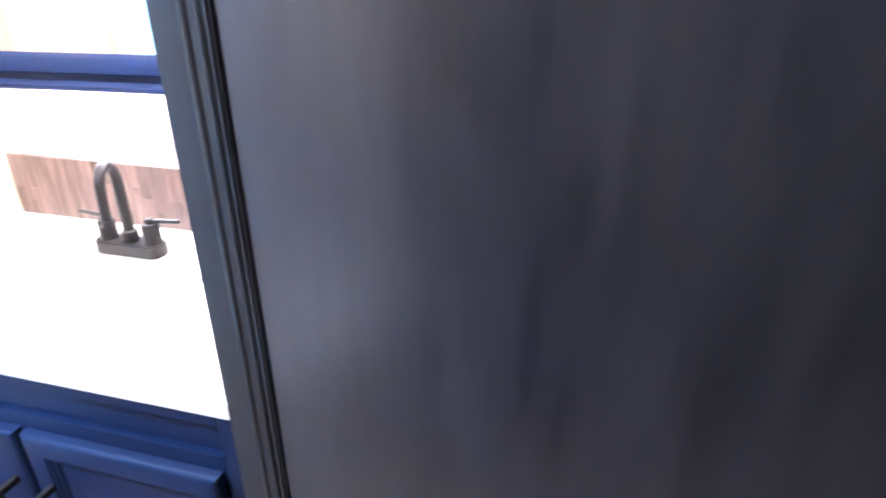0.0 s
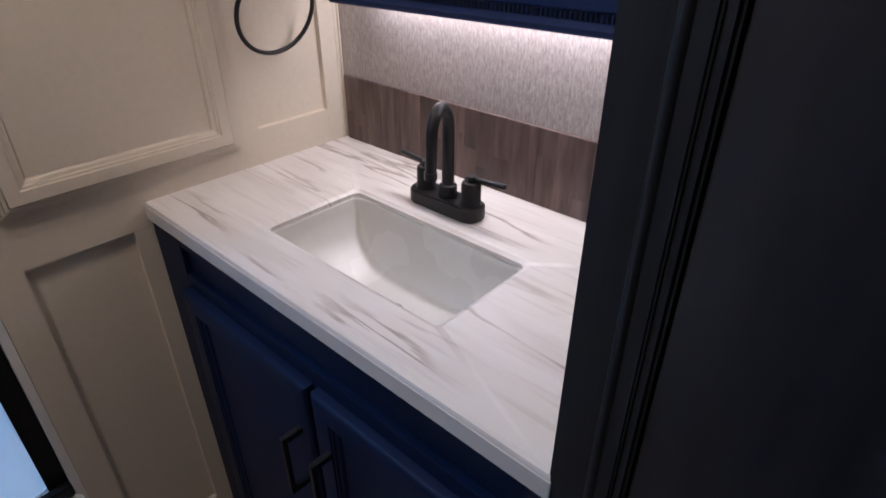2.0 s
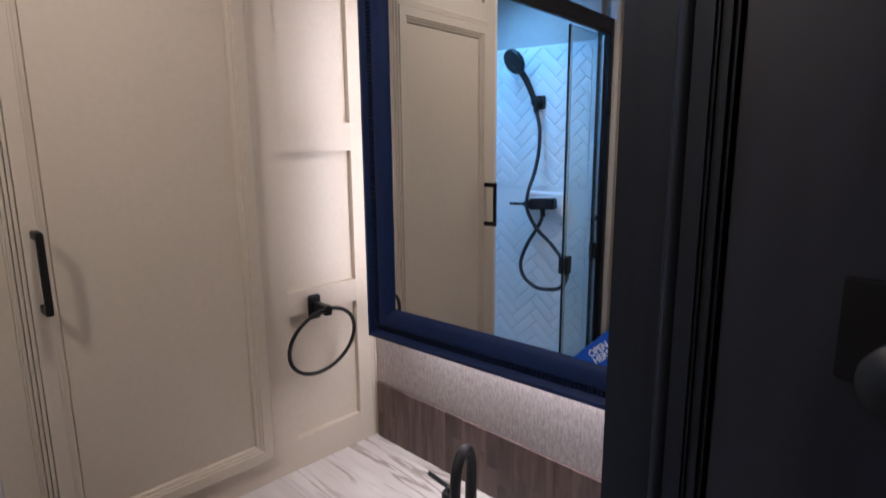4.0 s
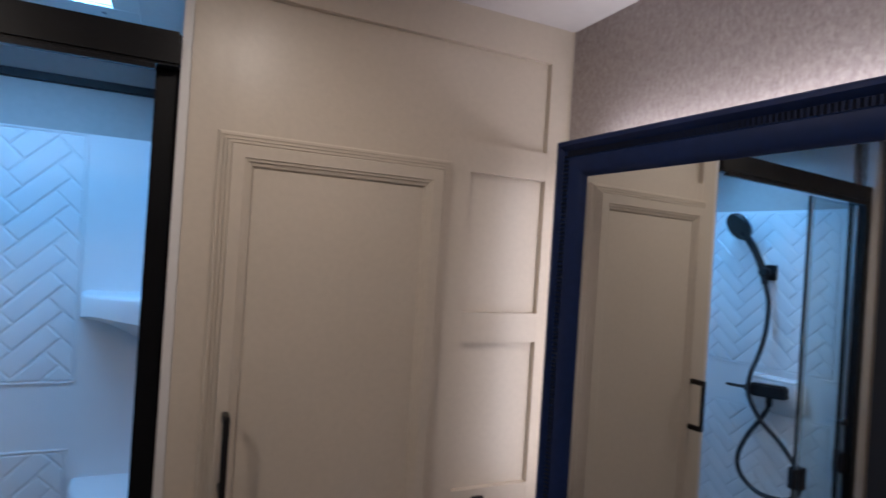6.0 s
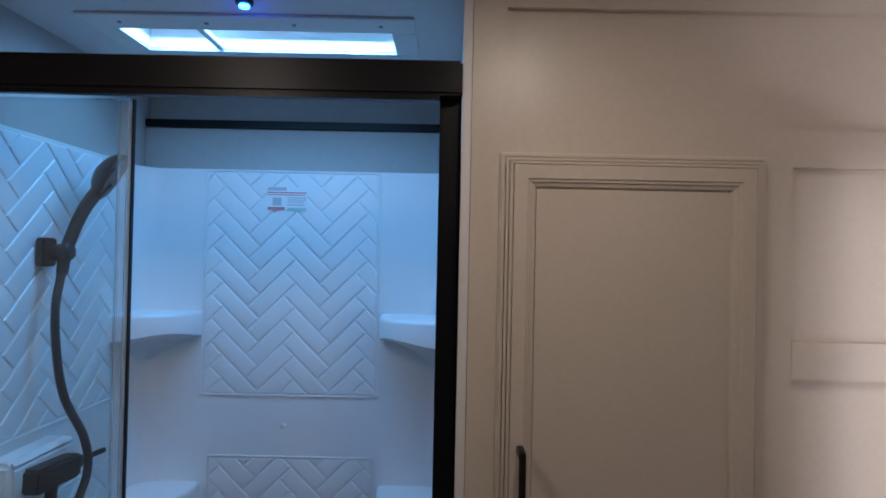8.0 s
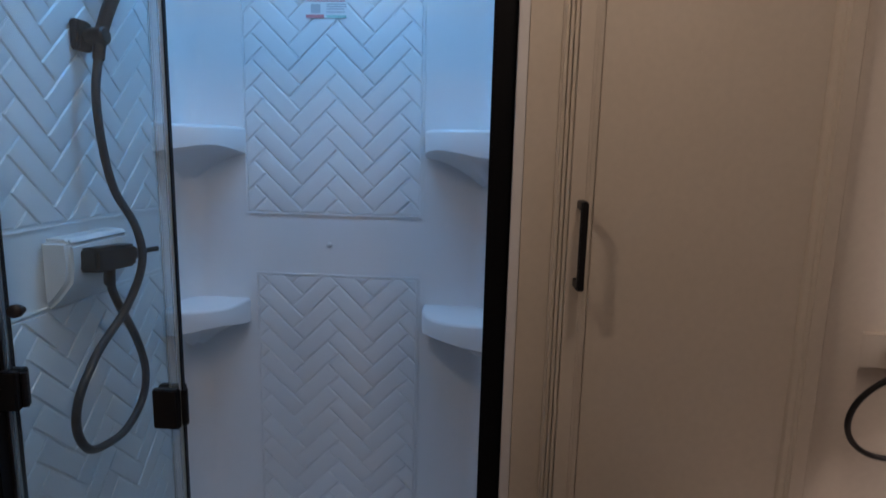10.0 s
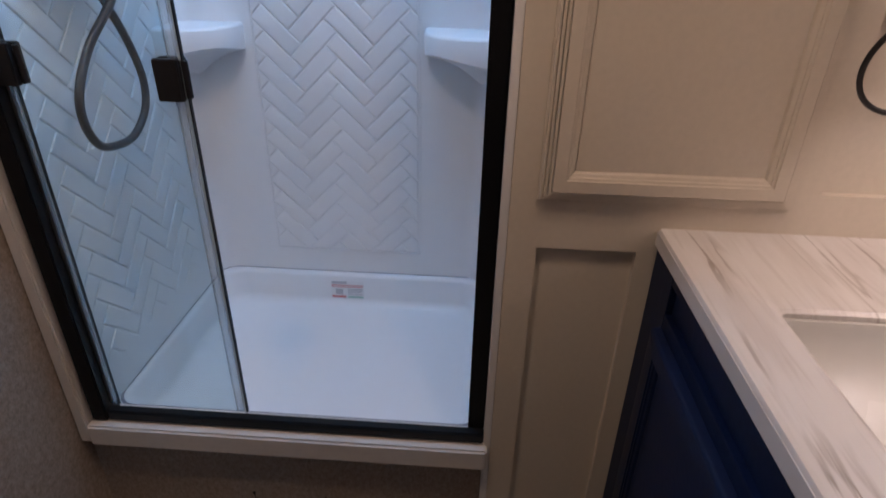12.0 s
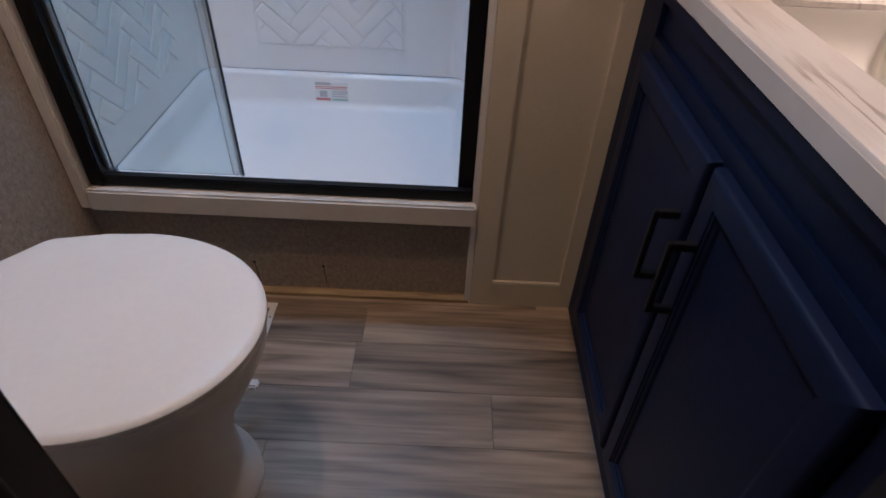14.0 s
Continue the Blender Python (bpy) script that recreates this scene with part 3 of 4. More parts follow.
bm = rings([[(x, y, 0.829) for x, y in outer], [(x, y, 0.855) for x, y in outer],
            [(x + (0.003 if x < 0.4 else 0), y, 0.860) for x, y in outer], [(x + (-0.007 if x < 0.43 else 0.007), y + (-0.007 if y < -0.4 else 0.007), 0.860) for x, y in inner],
            [(x + (-0.0045 if x < 0.43 else 0.0045), y + (-0.0045 if y < -0.4 else 0.0045), 0.8575) for x, y in inner],
            [(x, y, 0.8560) for x, y in inner], [(x, y, 0.8485) for x, y in inner]], closed=True)
part("slab", bm, MARBLE, top)
part("edge_band", box(0.2415, 0.2428, YE, -0.0015, 0.8295, 0.8555, 0.0004), MARBLE, top, "laminate edge band")
# basin
basin = thing("sink", pose(0, 0, 0), "white rectangular undermount vanity sink with dark drain", "sink")


def basin_loop(k, z, r):
    return [(x, y, z) for x, y in round_rect(SKX0 + 0.001 + k[0], SKX1 - 0.001 - k[1], SKY0 + 0.001 + k[2], SKY1 - 0.001 - k[2], r, 6)]


steps = [((-0.003, -0.003, -0.003), 0.8478, 0.014), ((0.003, 0.003, 0.003), 0.8480, 0.014), ((0.005, 0.005, 0.005), 0.842, 0.014)]
for i in range(1, 15):
    t = math.sin(i / 14 * math.pi / 2)
    q = 1 - math.sqrt(max(1 - t * t, 0))
    steps.append(((0.005 + 0.026 * q + 0.006 * t, 0.005 + 0.030 * q + 0.010 * t, 0.005 + 0.115 * q + 0.006 * t), 0.842 - 0.098 * t, 0.010))
steps.append(((0.064, 0.070, 0.154), 0.7425, 0.008))
bm = rings([basin_loop(*s) for s in steps], cap=False)
bm.verts.ensure_lookup_table()
bm.faces.new([bm.verts[i] for i in range(len(bm.verts) - len(inner) + (len(inner) - 28), len(bm.verts))])
part("bowl", bm, PORCELAIN, basin, smooth=50)
dr = part("drain", turned((0.424, -0.438, 0.7408), (0, 0, 1), [(0, 0.021), (0.003, 0.021), (0.004, 0.017), (0.0015, 0.015)], 24), BLACK, basin, "black drain ring")
part("stopper", turned((0.424, -0.438, 0.7425), (0, 0, 1), [(0, 0.013), (0.006, 0.013), (0.008, 0.009)], 20), BLACK, dr)

# ---- faucet ----
fau = thing("faucet", pose(0.588, -0.415, 0.860), "matt black two-handle gooseneck faucet", "faucet")
base = [(x, y) for x, y in round_rect(-0.026, 0.026, -0.074, 0.080, 0.0255, 8)]
part("base", prism(base, 0.0003, 0.026, "z", 0.003), BLACK, fau)
part("collar", turned((0, 0, 0.0262), (0, 0, 1), [(0, 0.0165), (0.020, 0.015), (0.022, 0.0125)]), BLACK, fau)
neck = [(0, 0, 0.044), (0, 0, 0.12)] + [(-0.033 + 0.033 * math.cos(a), 0, 0.143 + 0.043 * math.sin(a)) for a in
                                          [math.pi * k / 8 for k in range(9)]] + [(-0.068, 0, 0.120), (-0.070, 0, 0.095)]
spout = part("spout", tube(smooth_line(neck, 4), lambda t: 0.0105 - 0.0015 * t, 16), BLACK, fau, smooth=60)
spout.matrix_local = pose(0, 0, 0, 0, 0, 19)
part("aerator", turned((-0.0702, 0, 0.096), (-0.03, 0, -1), [(0, 0.0105), (0.012, 0.0105), (0.0125, 0.007)]), BLACK, spout)
for s in (1, -1):
    k = part("valve_body", turned((0.0, 0.0508 * s, 0.0262), (0, 0, 1), [(0, 0.018), (0.003, 0.0165), (0.036, 0.0165), (0.040, 0.0145)]), BLACK, fau)
    part("lever", rod((0.002, 0.0400 * s, 0.070), (0.006, 0.115 * s, 0.074), 0.0045), BLACK, k)
    part("stem", turned((0.002, 0.0508 * s, 0.0662), (0, 0, 1), [(0, 0.008), (0.010, 0.008)]), BLACK, k)

# ---- mirror cabinet with lit back ----
MX, MY0, MY1, MZ0, MZ1 = 0.606, -0.714, -0.108, 1.162, 1.930
TURN = pose(MX, MY1, 0) @ pose(0, 0, 0, 0, 0, 3.6) @ pose(-MX, -MY1, 0)
mir = thing("mirror_cabinet", TURN, "backlit mirror cabinet with a navy frame and beaded black rim", "mirror")
part("body", box(MX + 0.0385, 0.660, MY0 + 0.055, MY1 - 0.055, MZ0 + 0.055, MZ1 - 0.055), NAVY_DARK, mir)
W = 0.066
prof = [(0.0, 0.030), (0.0, 0.004), (0.003, 0.0), (0.010, -0.002), (0.014, 0.003), (0.018, 0.008), (0.030, 0.008), (0.033, 0.004), (0.037, 0.0035),
        (0.056, 0.008), (0.062, 0.013), (0.065, 0.018), (W, 0.018), (W, 0.030)]
corners = [(MY1, MZ0), (MY0, MZ0), (MY0, MZ1), (MY1, MZ1)]
for i in range(4):
    a, b = Vector(corners[i]), Vector(corners[(i + 1) % 4])
    d = (b - a).normalized()
    inn = Vector((d[1], -d[0]))
    if inn.dot(Vector((-0.412, 1.551)) - a) < 0:
        inn = -inn
    loops = [[(MX + q, e.x + inn.x * p + d.x * p * s, e.y + inn.y * p + d.y * p * s) for p, q in prof] for e, s in ((a, 1), (b, -1))]
    f = part("frame_rail" if i % 2 == 0 else "frame_stile", rings(loops), NAVY_FRAME, mir, smooth=30)
    bm = bmesh.new()
    L = (b - a).length - 0.05
    count = int(L / 0.0075)
    for k in range(count):
        c = a + d * (0.025 + (k + 0.5) * L / count) + inn * 0.024
        h1, h2 = d * 0.0026, inn * 0.0058
        vs = [bm.verts.new((MX + q, c.x + s1 * h1.x + s2 * h2.x, c.y + s1 * h1.y + s2 * h2.y)) for q, s1, s2 in
              ((0.0085, -1, -1), (0.0085, 1, -1), (0.0085, 1, 1), (0.0085, -1, 1), (0.0035, 0, -0.8), (0.0035, 0, 0.8))]
        for fc in ((0, 1, 4), (2, 3, 5), (0, 4, 5, 3), (1, 2, 5, 4)):
            bm.faces.new([vs[j] for j in fc])
    part("beading", bm, NAVY_DARK, f, "ribbed black beading", smooth=0)
part("mirror_glass", box(MX + 0.0185, MX + 0.024, MY0 + W - 0.004, MY1 - W + 0.004, MZ0 + W - 0.016, MZ1 - W + 0.016), SILVER, mir, "silvered mirror glass", smooth=0)
part("backing", box(MX + 0.0305, MX + 0.038, MY0 + 0.05, MY1 - 0.05, MZ0 + 0.05, MZ1 - 0.05), NAVY_DARK, mir)
for z, s in ((MZ0 + 0.0545, -1), (MZ1 - 0.0545, 1)):
    part("light_strip", box(0.650, 0.664, MY0 + 0.07, MY1 - 0.07, z, z + 0.006 * s), LED_LENS, mir, "warm white light strip")
# sticker in the mirror's lower corner
stk = thing("mirror_sticker", TURN @ pose(MX + 0.0182, MY0 + W - 0.002, MZ0 + W - 0.014), "blue triangular sticker with white lettering on the mirror", "sticker")
part("sheet", prism([(0.0, 0.0), (0.088, 0.0), (0.0, 0.090)], -0.0008, -0.0002, "x"), BLUE, stk, smooth=0)
for word, across, up in (("OPEN", 0.033, 0.036), ("HERE", 0.026, 0.026)):
    fc = bpy.data.curves.new("lettering", "FONT")
    fc.body, fc.size, fc.align_x, fc.align_y, fc.extrude, fc.offset = word, 0.0145, "CENTER", "CENTER", 0.0001, 0.0004
    flat = bpy.data.objects.new("lettering", fc)
    bm = bmesh.new()
    bm.from_mesh(bpy.data.meshes.new_from_object(flat))
    bpy.data.objects.remove(flat)
    turn = Matrix(((0, 0, -1, -0.0011), (-1, 0, 0, across), (0, 1, 0, up), (0, 0, 0, 1))) @ Matrix.Rotation(radians(41), 4, "Z")
    bm.transform(turn)
    part("lettering", bm, WHITE_INK, stk, "white lettering", smooth=0)

# ---- shower ----
SXL, SXR, SYB, RIM = -0.895, -0.040, 0.73, 0.302
SURT = 1.957
pan = thing("shower_pan", pose(0, 0, 0), "white moulded shower pan with raised threshold", "shower pan")


def pan_loop(inset, z, r, y0=0.058):
    return [(x, y, z) for x, y in round_rect(-0.906 + inset, -0.022 - inset, y0 + inset, 0.742 - inset, r, 8)]


bm = rings([pan_loop(0.0, 0.17, 0.03), pan_loop(0.0, RIM, 0.03), pan_loop(0.012, RIM + 0.005, 0.04), pan_loop(0.020, RIM + 0.002, 0.05), pan_loop(0.028, RIM - 0.012, 0.06),
            pan_loop(0.034, 0.222, 0.06), pan_loop(0.042, 0.205, 0.06), pan_loop(0.060, 0.195, 0.06), pan_loop(0.2, 0.189, 0.05)], cap=False)
bm.verts.ensure_lookup_table()
bm.faces.new([bm.verts[i] for i in range(len(bm.verts) - 36, len(bm.verts))])
part("tray", bm, ACRYLIC, pan, smooth=50)
part("caulk_line", rings([pan_loop(0.0085, RIM + 0.0052, 0.05), pan_loop(0.0085, RIM + 0.0062, 0.05), pan_loop(0.0140, RIM + 0.0062, 0.05), pan_loop(0.0140, RIM + 0.0052, 0.05)], closed=True), GREY_INK, pan, "dark caulk line")
part("threshold", box(-0.905, -0.019, -0.022, 0.0575, 0.267, 0.324, 0.005), TRIM, pan, "off-white threshold lip")

sur = thing("shower_surround", pose(0, 0, 0), "white moulded shower surround with herringbone panels and corner shelves", "shower wall")


def surround_line(off, r):
    pts = [(SXL - off, 0.062)]
    for k in range(11):
        a = radians(180 - 9 * k)
        pts.append((SXL + r + (r + off) * math.cos(a), SYB - r + (r + off) * math.sin(a)))
    for k in range(11):
        a = radians(90 - 9 * k)
        pts.append((SXR - r + (r + off) * math.cos(a), SYB - r + (r + off) * math.sin(a)))
    return pts + [(SXR + off, 0.062)]


face, back = surround_line(0, 0.055), surround_line(0.010, 0.055)
bm = bmesh.new()
levels = (RIM + 0.006, SURT)
grid = [[[bm.verts.new((x, y, z)) for x, y in line] for z in levels] for line in (face, back)]
N = len(face)
for g in grid:
    for i in range(N - 1):
        bm.faces.new((g[0][i], g[0][i + 1], g[1][i + 1], g[1][i]))
for lv in (0, 1):
    for i in range(N - 1):
        bm.faces.new((grid[0][lv][i], grid[0][lv][i + 1], grid[1][lv][i + 1], grid[1][lv][i]))
for i in (0, N - 1):
    bm.faces.new((grid[0][0][i], grid[1][0][i], grid[1][1][i], grid[0][1][i]))
part("shell", bm, ACRYLIC, sur, smooth=50)


def corner_shelf(x_wall, sign, z, depth=0.165):
    """A moulded shelf in a back corner: rounded lip, hollow underside that runs out into the wall."""
    loops = []
    for k, (dz, s) in enumerate(((0.0, 0.95), (-0.003, 0.985), (-0.009, 1.0), (-0.050, 0.99), (-0.053, 0.93), (-0.058, 0.80), (-0.068, 0.64), (-0.082, 0.48), (-0.100, 0.33), (-0.122, 0.19), (-0.145, 0.08))):
        d = depth * s
        drop = 0.020 if k >= 3 else 0.0  # the lip deepens towards the walls
        loop = [(x_wall - sign * 0.004, SYB + 0.004, z + dz - drop)]
        for j in range(13):
            a = radians(90 * j / 12)
            loop.append((x_wall + sign * d * math.cos(a) ** 0.72, SYB - d * math.sin(a) ** 0.72, z + dz - drop * (1 - math.sin(2 * a))))
        loops.append(loop)
    part("corner_shelf", rings(loops), ACRYLIC, sur, smooth=60)


for z in (1.559, 1.079):
    corner_shelf(SXL, 1, z, 0.172)
    corner_shelf(SXR, -1, z, 0.185)
# soap ledge that carries the valve
ledge = [(0.0, 0.0), (0.055, 0.0), (0.062, -0.006), (0.064, -0.05), (0.058, -0.085), (0.03, -0.12), (0.0, -0.145)]
bm = rings([[(SXL + u - 0.002, 0.168, 1.325 + v) for u, v in ledge], [(SXL + u - 0.002, 0.355, 1.325 + v) for u, v in ledge]])
bmesh.ops.recalc_face_normals(bm, faces=bm.faces)
bmesh.ops.bevel(bm, geom=[e for e in bm.edges if e.calc_face_angle(0) > 0.6], offset=0.010, segments=3, affect="EDGES")
part("soap_ledge", bm, ACRYLIC, sur)


def clip(poly, lo, hi):
    for axis in (0, 1):
        for bound, keep in ((lo[axis], 1), (hi[axis], -1)):
            out = []
            for i, p in enumerate(poly):
                q = poly[(i + 1) % len(poly)]
                a, b = (p[axis] - bound) * keep, (q[axis] - bound) * keep
                if a >= 0:
                    out.append(p)
                if a * b < 0:
                    t = a / (a - b)
                    out.append((p[0] + (q[0] - p[0]) * t, p[1] + (q[1] - p[1]) * t))
            poly = out
            if not poly:
                return []
    return poly


def shrink(poly, d):
    """A convex outline moved inwards by d."""
    n = len(poly)
    area = sum(poly[i][0] * poly[(i + 1) % n][1] - poly[(i + 1) % n][0] * poly[i][1] for i in range(n))
    s = 1 if area > 0 else -1
    lines = []
    for i in range(n):
        p, q = Vector(poly[i]), Vector(poly[(i + 1) % n])
        e = (q - p)
        if e.length < 1e-5:
            continue
        e.normalize()
        nrm = Vector((-e.y, e.x)) * s
        lines.append((p + nrm * d, e))
    out = []
    for i in range(len(lines)):
        (p, e), (q, f) = lines[i - 1], lines[i]
        den = e.x * f.y - e.y * f.x
        if abs(den) < 1e-6:
            return []
        t = ((q.x - p.x) * f.y - (q.y - p.y) * f.x) / den
        out.append(tuple(p + e * t))
    a2 = sum(out[i][0] * out[(i + 1) % len(out)][1] - out[(i + 1) % len(out)][0] * out[i][1] for i in range(len(out)))
    return out if a2 * s > 2e-5 and len(out) > 2 else []


def span(poly):
    return abs(sum(poly[i - 1][0] * p[1] - p[0] * poly[i - 1][1] for i, p in enumerate(poly))) / 2


def inset(poly, d):
    """The outline moved inwards by d, or drawn to its middle where it is too narrow for that."""
    out = shrink(poly, d)
    if len(out) == len(poly):
        if all((Vector(out[i]) - Vector(out[i - 1])).dot(Vector(poly[i]) - Vector(poly[i - 1])) > 0 for i in range(len(poly))):
            return out
    cx, cy = sum(p[0] for p in poly) / len(poly), sum(p[1] for p in poly) / len(poly)
    return [(cx + (x - cx) * (1 - 14 * d), cy + (y - cy) * (1 - 14 * d)) for x, y in poly]


TL, TW, GAP, PROUD = 0.1425, 0.0475, 0.0020, 0.0038
tile_sets = []


def herringbone(place, lo, hi, phase=(-0.121, 0.0)):
    """Moulded tiles over the rectangle lo..hi of a wall; place(u, v, h) gives the wall's point, h proud of it."""
    r2 = math.sqrt(0.5)
    cx, cz = (lo[0] + hi[0]) / 2 + phase[0], (lo[1] + hi[1]) / 2 + phase[1]
    shapes = ([(0, 0), (TL, 0), (TL, TW), (0, TW)], [(0, TW), (TW, TW), (TW, TW + TL), (0, TW + TL)])
    for i in range(-16, 17):
        for j in range(-5, 6):
            for sh in shapes:
                poly = []
                for u, v in sh:
                    a, b = u + i * TW + j * TL, v + i * TW - j * TL
                    poly.append((cx - (a - b) * r2, cz + (a + b) * r2))
                poly = shrink(poly, GAP)
                p0 = clip(poly, (lo[0] + GAP, lo[1] + GAP), (hi[0] - GAP, hi[1] - GAP))
                p0 = [p for i, p in enumerate(p0) if math.dist(p, p0[i - 1]) > 0.003]
                if len(p0) < 3 or span(p0) < 2.0e-4:
                    continue
                p1, p2 = inset(p0, 0.0022), inset(p0, 0.0050)
                tile_sets.append([[place(u, v, h) for u, v in p] for p, h in ((p0, -0.001), (p0, PROUD * 0.35), (p1, PROUD * 0.85), (p2, PROUD))])


herringbone(lambda u, v, h: (u, SYB - h, v), (-0.722, 1.328), (-0.236, 1.950))
herringbone(lambda u, v, h: (u, SYB - h, v), (-0.698, 0.392), (-0.242, 1.150), (-0.130, 0.02))
herringbone(lambda u, v, h: (SXL + h, u, v), (0.085, 1.350), (0.580, 1.950), (-0.12, 0.0))
herringbone(lambda u, v, h: (SXL + h, u, v), (0.085, 0.392), (0.580, 1.185), (-0.12, 0.02))

# raised borders of the tile panels
for x0, x1, z0, z1 in ((-0.728, -0.230, 1.322, 1.956), (-0.704, -0.236, 0.386, 1.156)):
    for a, b, c, d in ((x0, x1, z0, z0 + 0.005), (x0, x1, z1 - 0.005, z1), (x0, x0 + 0.005, z0 + 0.005, z1 - 0.005), (x1 - 0.005, x1, z0 + 0.005, z1 - 0.005)):
        part("border", box(a, b, SYB - 0.004, SYB + 0.002, c, d, 0.0015), ACRYLIC, sur)
for z in (1.344, 1.190):
    part("border", box(SXL - 0.002, SXL + 0.004, 0.075, 0.59, z - 0.003, z + 0.003, 0.0015), ACRYLIC, sur)
part("plug", turned((-0.492, SYB + 0.001, 1.240), (0, -1, 0), [(0, 0.008), (0.003, 0.008), (0.005, 0.005)], 14), ACRYLIC, sur)
# dark cornice over the surround
struct("cornice", box(-0.905, -0.035, 0.736, 0.768, 2.076, 2.098, 0.002), TRACK, "black trim bar along the top of the shower wall", "trim")
struct("wall_upper", box(-0.908, -0.022, 0.746, 0.769, 1.958, 2.075), PLAIN, "grey board strip above the shower surround", "wall")


def notice(name, place, w, h, label):
    """A printed safety label: unreadable lines as bars. place maps (across, up) on the sheet to a pose."""
    ob = thing(name, place, label, "label")
    part("sheet", box(0, w, -0.0006, -0.0001, -h, 0), ACRYLIC, ob, smooth=0)
    for x0, x1, z0, z1, mt in ((0.00, 0.47, 0.02, 0.16, PALE_GREY), (0.0, 0.98, 0.22, 0.27, PALE_RED), (0.0, 0.95, 0.32, 0.36, PALE_RED), (0.12, 0.35, 0.46, 0.80, PALE_GREY),
                               (0.50, 0.98, 0.44, 0.48, PALE_GREY), (0.50, 0.98, 0.53, 0.57, PALE_GREY), (0.50, 0.92, 0.62, 0.66, PALE_GREY), (0.50, 0.95, 0.74, 0.78, PALE_GREY),
                               (0.0, 0.44, 0.86, 0.99, PALE_RED), (0.50, 0.98, 0.88, 0.98, GREEN_INK)):
        part("print", box(x0 * w, x1 * w, -0.0012, -0.0008, -z1 * h, -z0 * h), mt, ob, smooth=0)
    return ob


notice("safety_label", pose(-0.548, SYB - 0.0052, 1.910), 0.110, 0.066, "white safety label with red and grey print on the shower wall")
notice("safety_label", pose(-0.532, 0.7112, 0.280, -5, 0, 0), 0.108, 0.062, "white safety label with red and grey print on the shower pan")

# shower door: black frame, fixed pane, folded pane
scr = thing("shower_door", pose(0, 0, 0), "glass shower door in a black aluminium frame standing open", "shower door")
part("frame_post", box(-0.062, -0.0275, 0.024, 0.0575, 0.326, 2.030, 0.003), TRACK, scr)
part("frame_post", box(-0.897, -0.862, -0.004, 0.056, 0.326, 2.030, 0.003), TRACK, scr)
part("frame_post", box(-0.8615, -0.855, 0.020, 0.036, 0.358, 1.964), NICKEL, scr, "thin bright edge of the frame post")
part("bottom_track", box(-0.8615, -0.0275, 0.000, 0.0235, 0.3255, 0.352, 0.003), TRACK, scr)
part("header", box(-0.8615, -0.0275, -0.006, 0.0235, 1.974, 2.028, 0.004), TRACK, scr)
part("header_lip", box(-0.8615, -0.0625, -0.002, 0.010, 1.966, 1.9735), TRACK, scr)
p = part("pane", box(-0.854, -0.575, 0.024, 0.030, 0.3525, 1.965, 0.001), PANE, scr, "clear glass pane")
p.visible_shadow = False
s1 = part("edge_seal", box(-0.5745, -0.558, 0.0225, 0.0315, 0.3525, 1.965, 0.002), SEAL, scr, "translucent vinyl edge seal")
s1.visible_shadow = False
part("seal_bead", box(-0.5575, -0.5535, 0.0215, 0.0325, 0.3525, 1.965, 0.001), BEAD, scr, "milky vinyl bead")
part("seal_line", box(-0.553, -0.551, 0.023, 0.031, 0.3525, 1.965), TRACK, scr)
for x, z, w in ((-0.576, 1.076, 0.042), (-0.848, 1.092, 0.034)):
    for y0, y1 in ((0.010, 0.0235), (0.0320, 0.046)):
        part("hinge_plate", box(x - w / 2, x + w / 2, y0, y1, z - 0.034, z + 0.034, 0.002), BLACK, scr)
    part("hinge_knuckle", turned((x + w / 2 + 0.004, 0.027, z - 0.030), (0, 0, 1), [(0, 0.006), (0.06, 0.006)], 12), BLACK, scr)
part("knob", turned((-0.816, 0.0235, 1.232), (0.25, -1, 0.15), [(0, 0.006), (0.012, 0.006), (0.016, 0.011), (0.026, 0.011), (0.03, 0.005)]), BLACK, scr)
struct("trim", box(-0.934, -0.9055, -0.014, 0.02, 0.267, CEIL, 0.004), TRIM, "off-white corner trim beside the shower frame", "trim")
struct("trim", box(-0.0270, -0.0122, 0.002, 0.0236, 0.0, CEIL, 0.001), VENT, "thin pale edge strip between shower frame and cupboard", "trim")

# hand shower with hose
valve = thing("shower_valve", pose(-0.822, 0.262, 1.277, -4), "matt black shower valve with lever", "shower valve")
part("body", box(-0.022, 0.022, -0.066, 0.062, -0.024, 0.024, 0.006), BLACK, valve)
part("neck", turned((0, 0.062, 0.0), (0, 1, 0), [(0, 0.015), (0.02, 0.015), (0.03, 0.011)]), BLACK, valve)
part("lever", rod((0.0, 0.088, 0.001), (0.010, 0.160, 0.004), 0.006), BLACK, valve)
part("outlet", turned((0.002, -0.002, -0.0235), (0, 0, -1), [(0, 0.011), (0.03, 0.011), (0.034, 0.008)]), BLACK, valve)
holder = thing("hand_shower", pose(-0.893, 0.314, 1.716), "matt black hand shower in its wall bracket", "hand shower")
part("bracket", box(0.0, 0.020, -0.022, 0.022, -0.03, 0.03, 0.004), BLACK, holder)
part("cradle", turned((0.018, 0.004, -0.002), (1, 0, 0.1), [(0, 0.012), (0.012, 0.018), (0.040, 0.018), (0.044, 0.014)]), BLACK, holder)
line = smooth_line([(0.044, 0.000, -0.045), (0.046, 0.012, 0.01), (0.056, 0.042, 0.085), (0.072, 0.068, 0.135), (0.085, 0.082, 0.158)], 6)
part("handle", tube(line, lambda t: 0.0115 + 0.004 * t, 14), BLACK, holder, smooth=60)
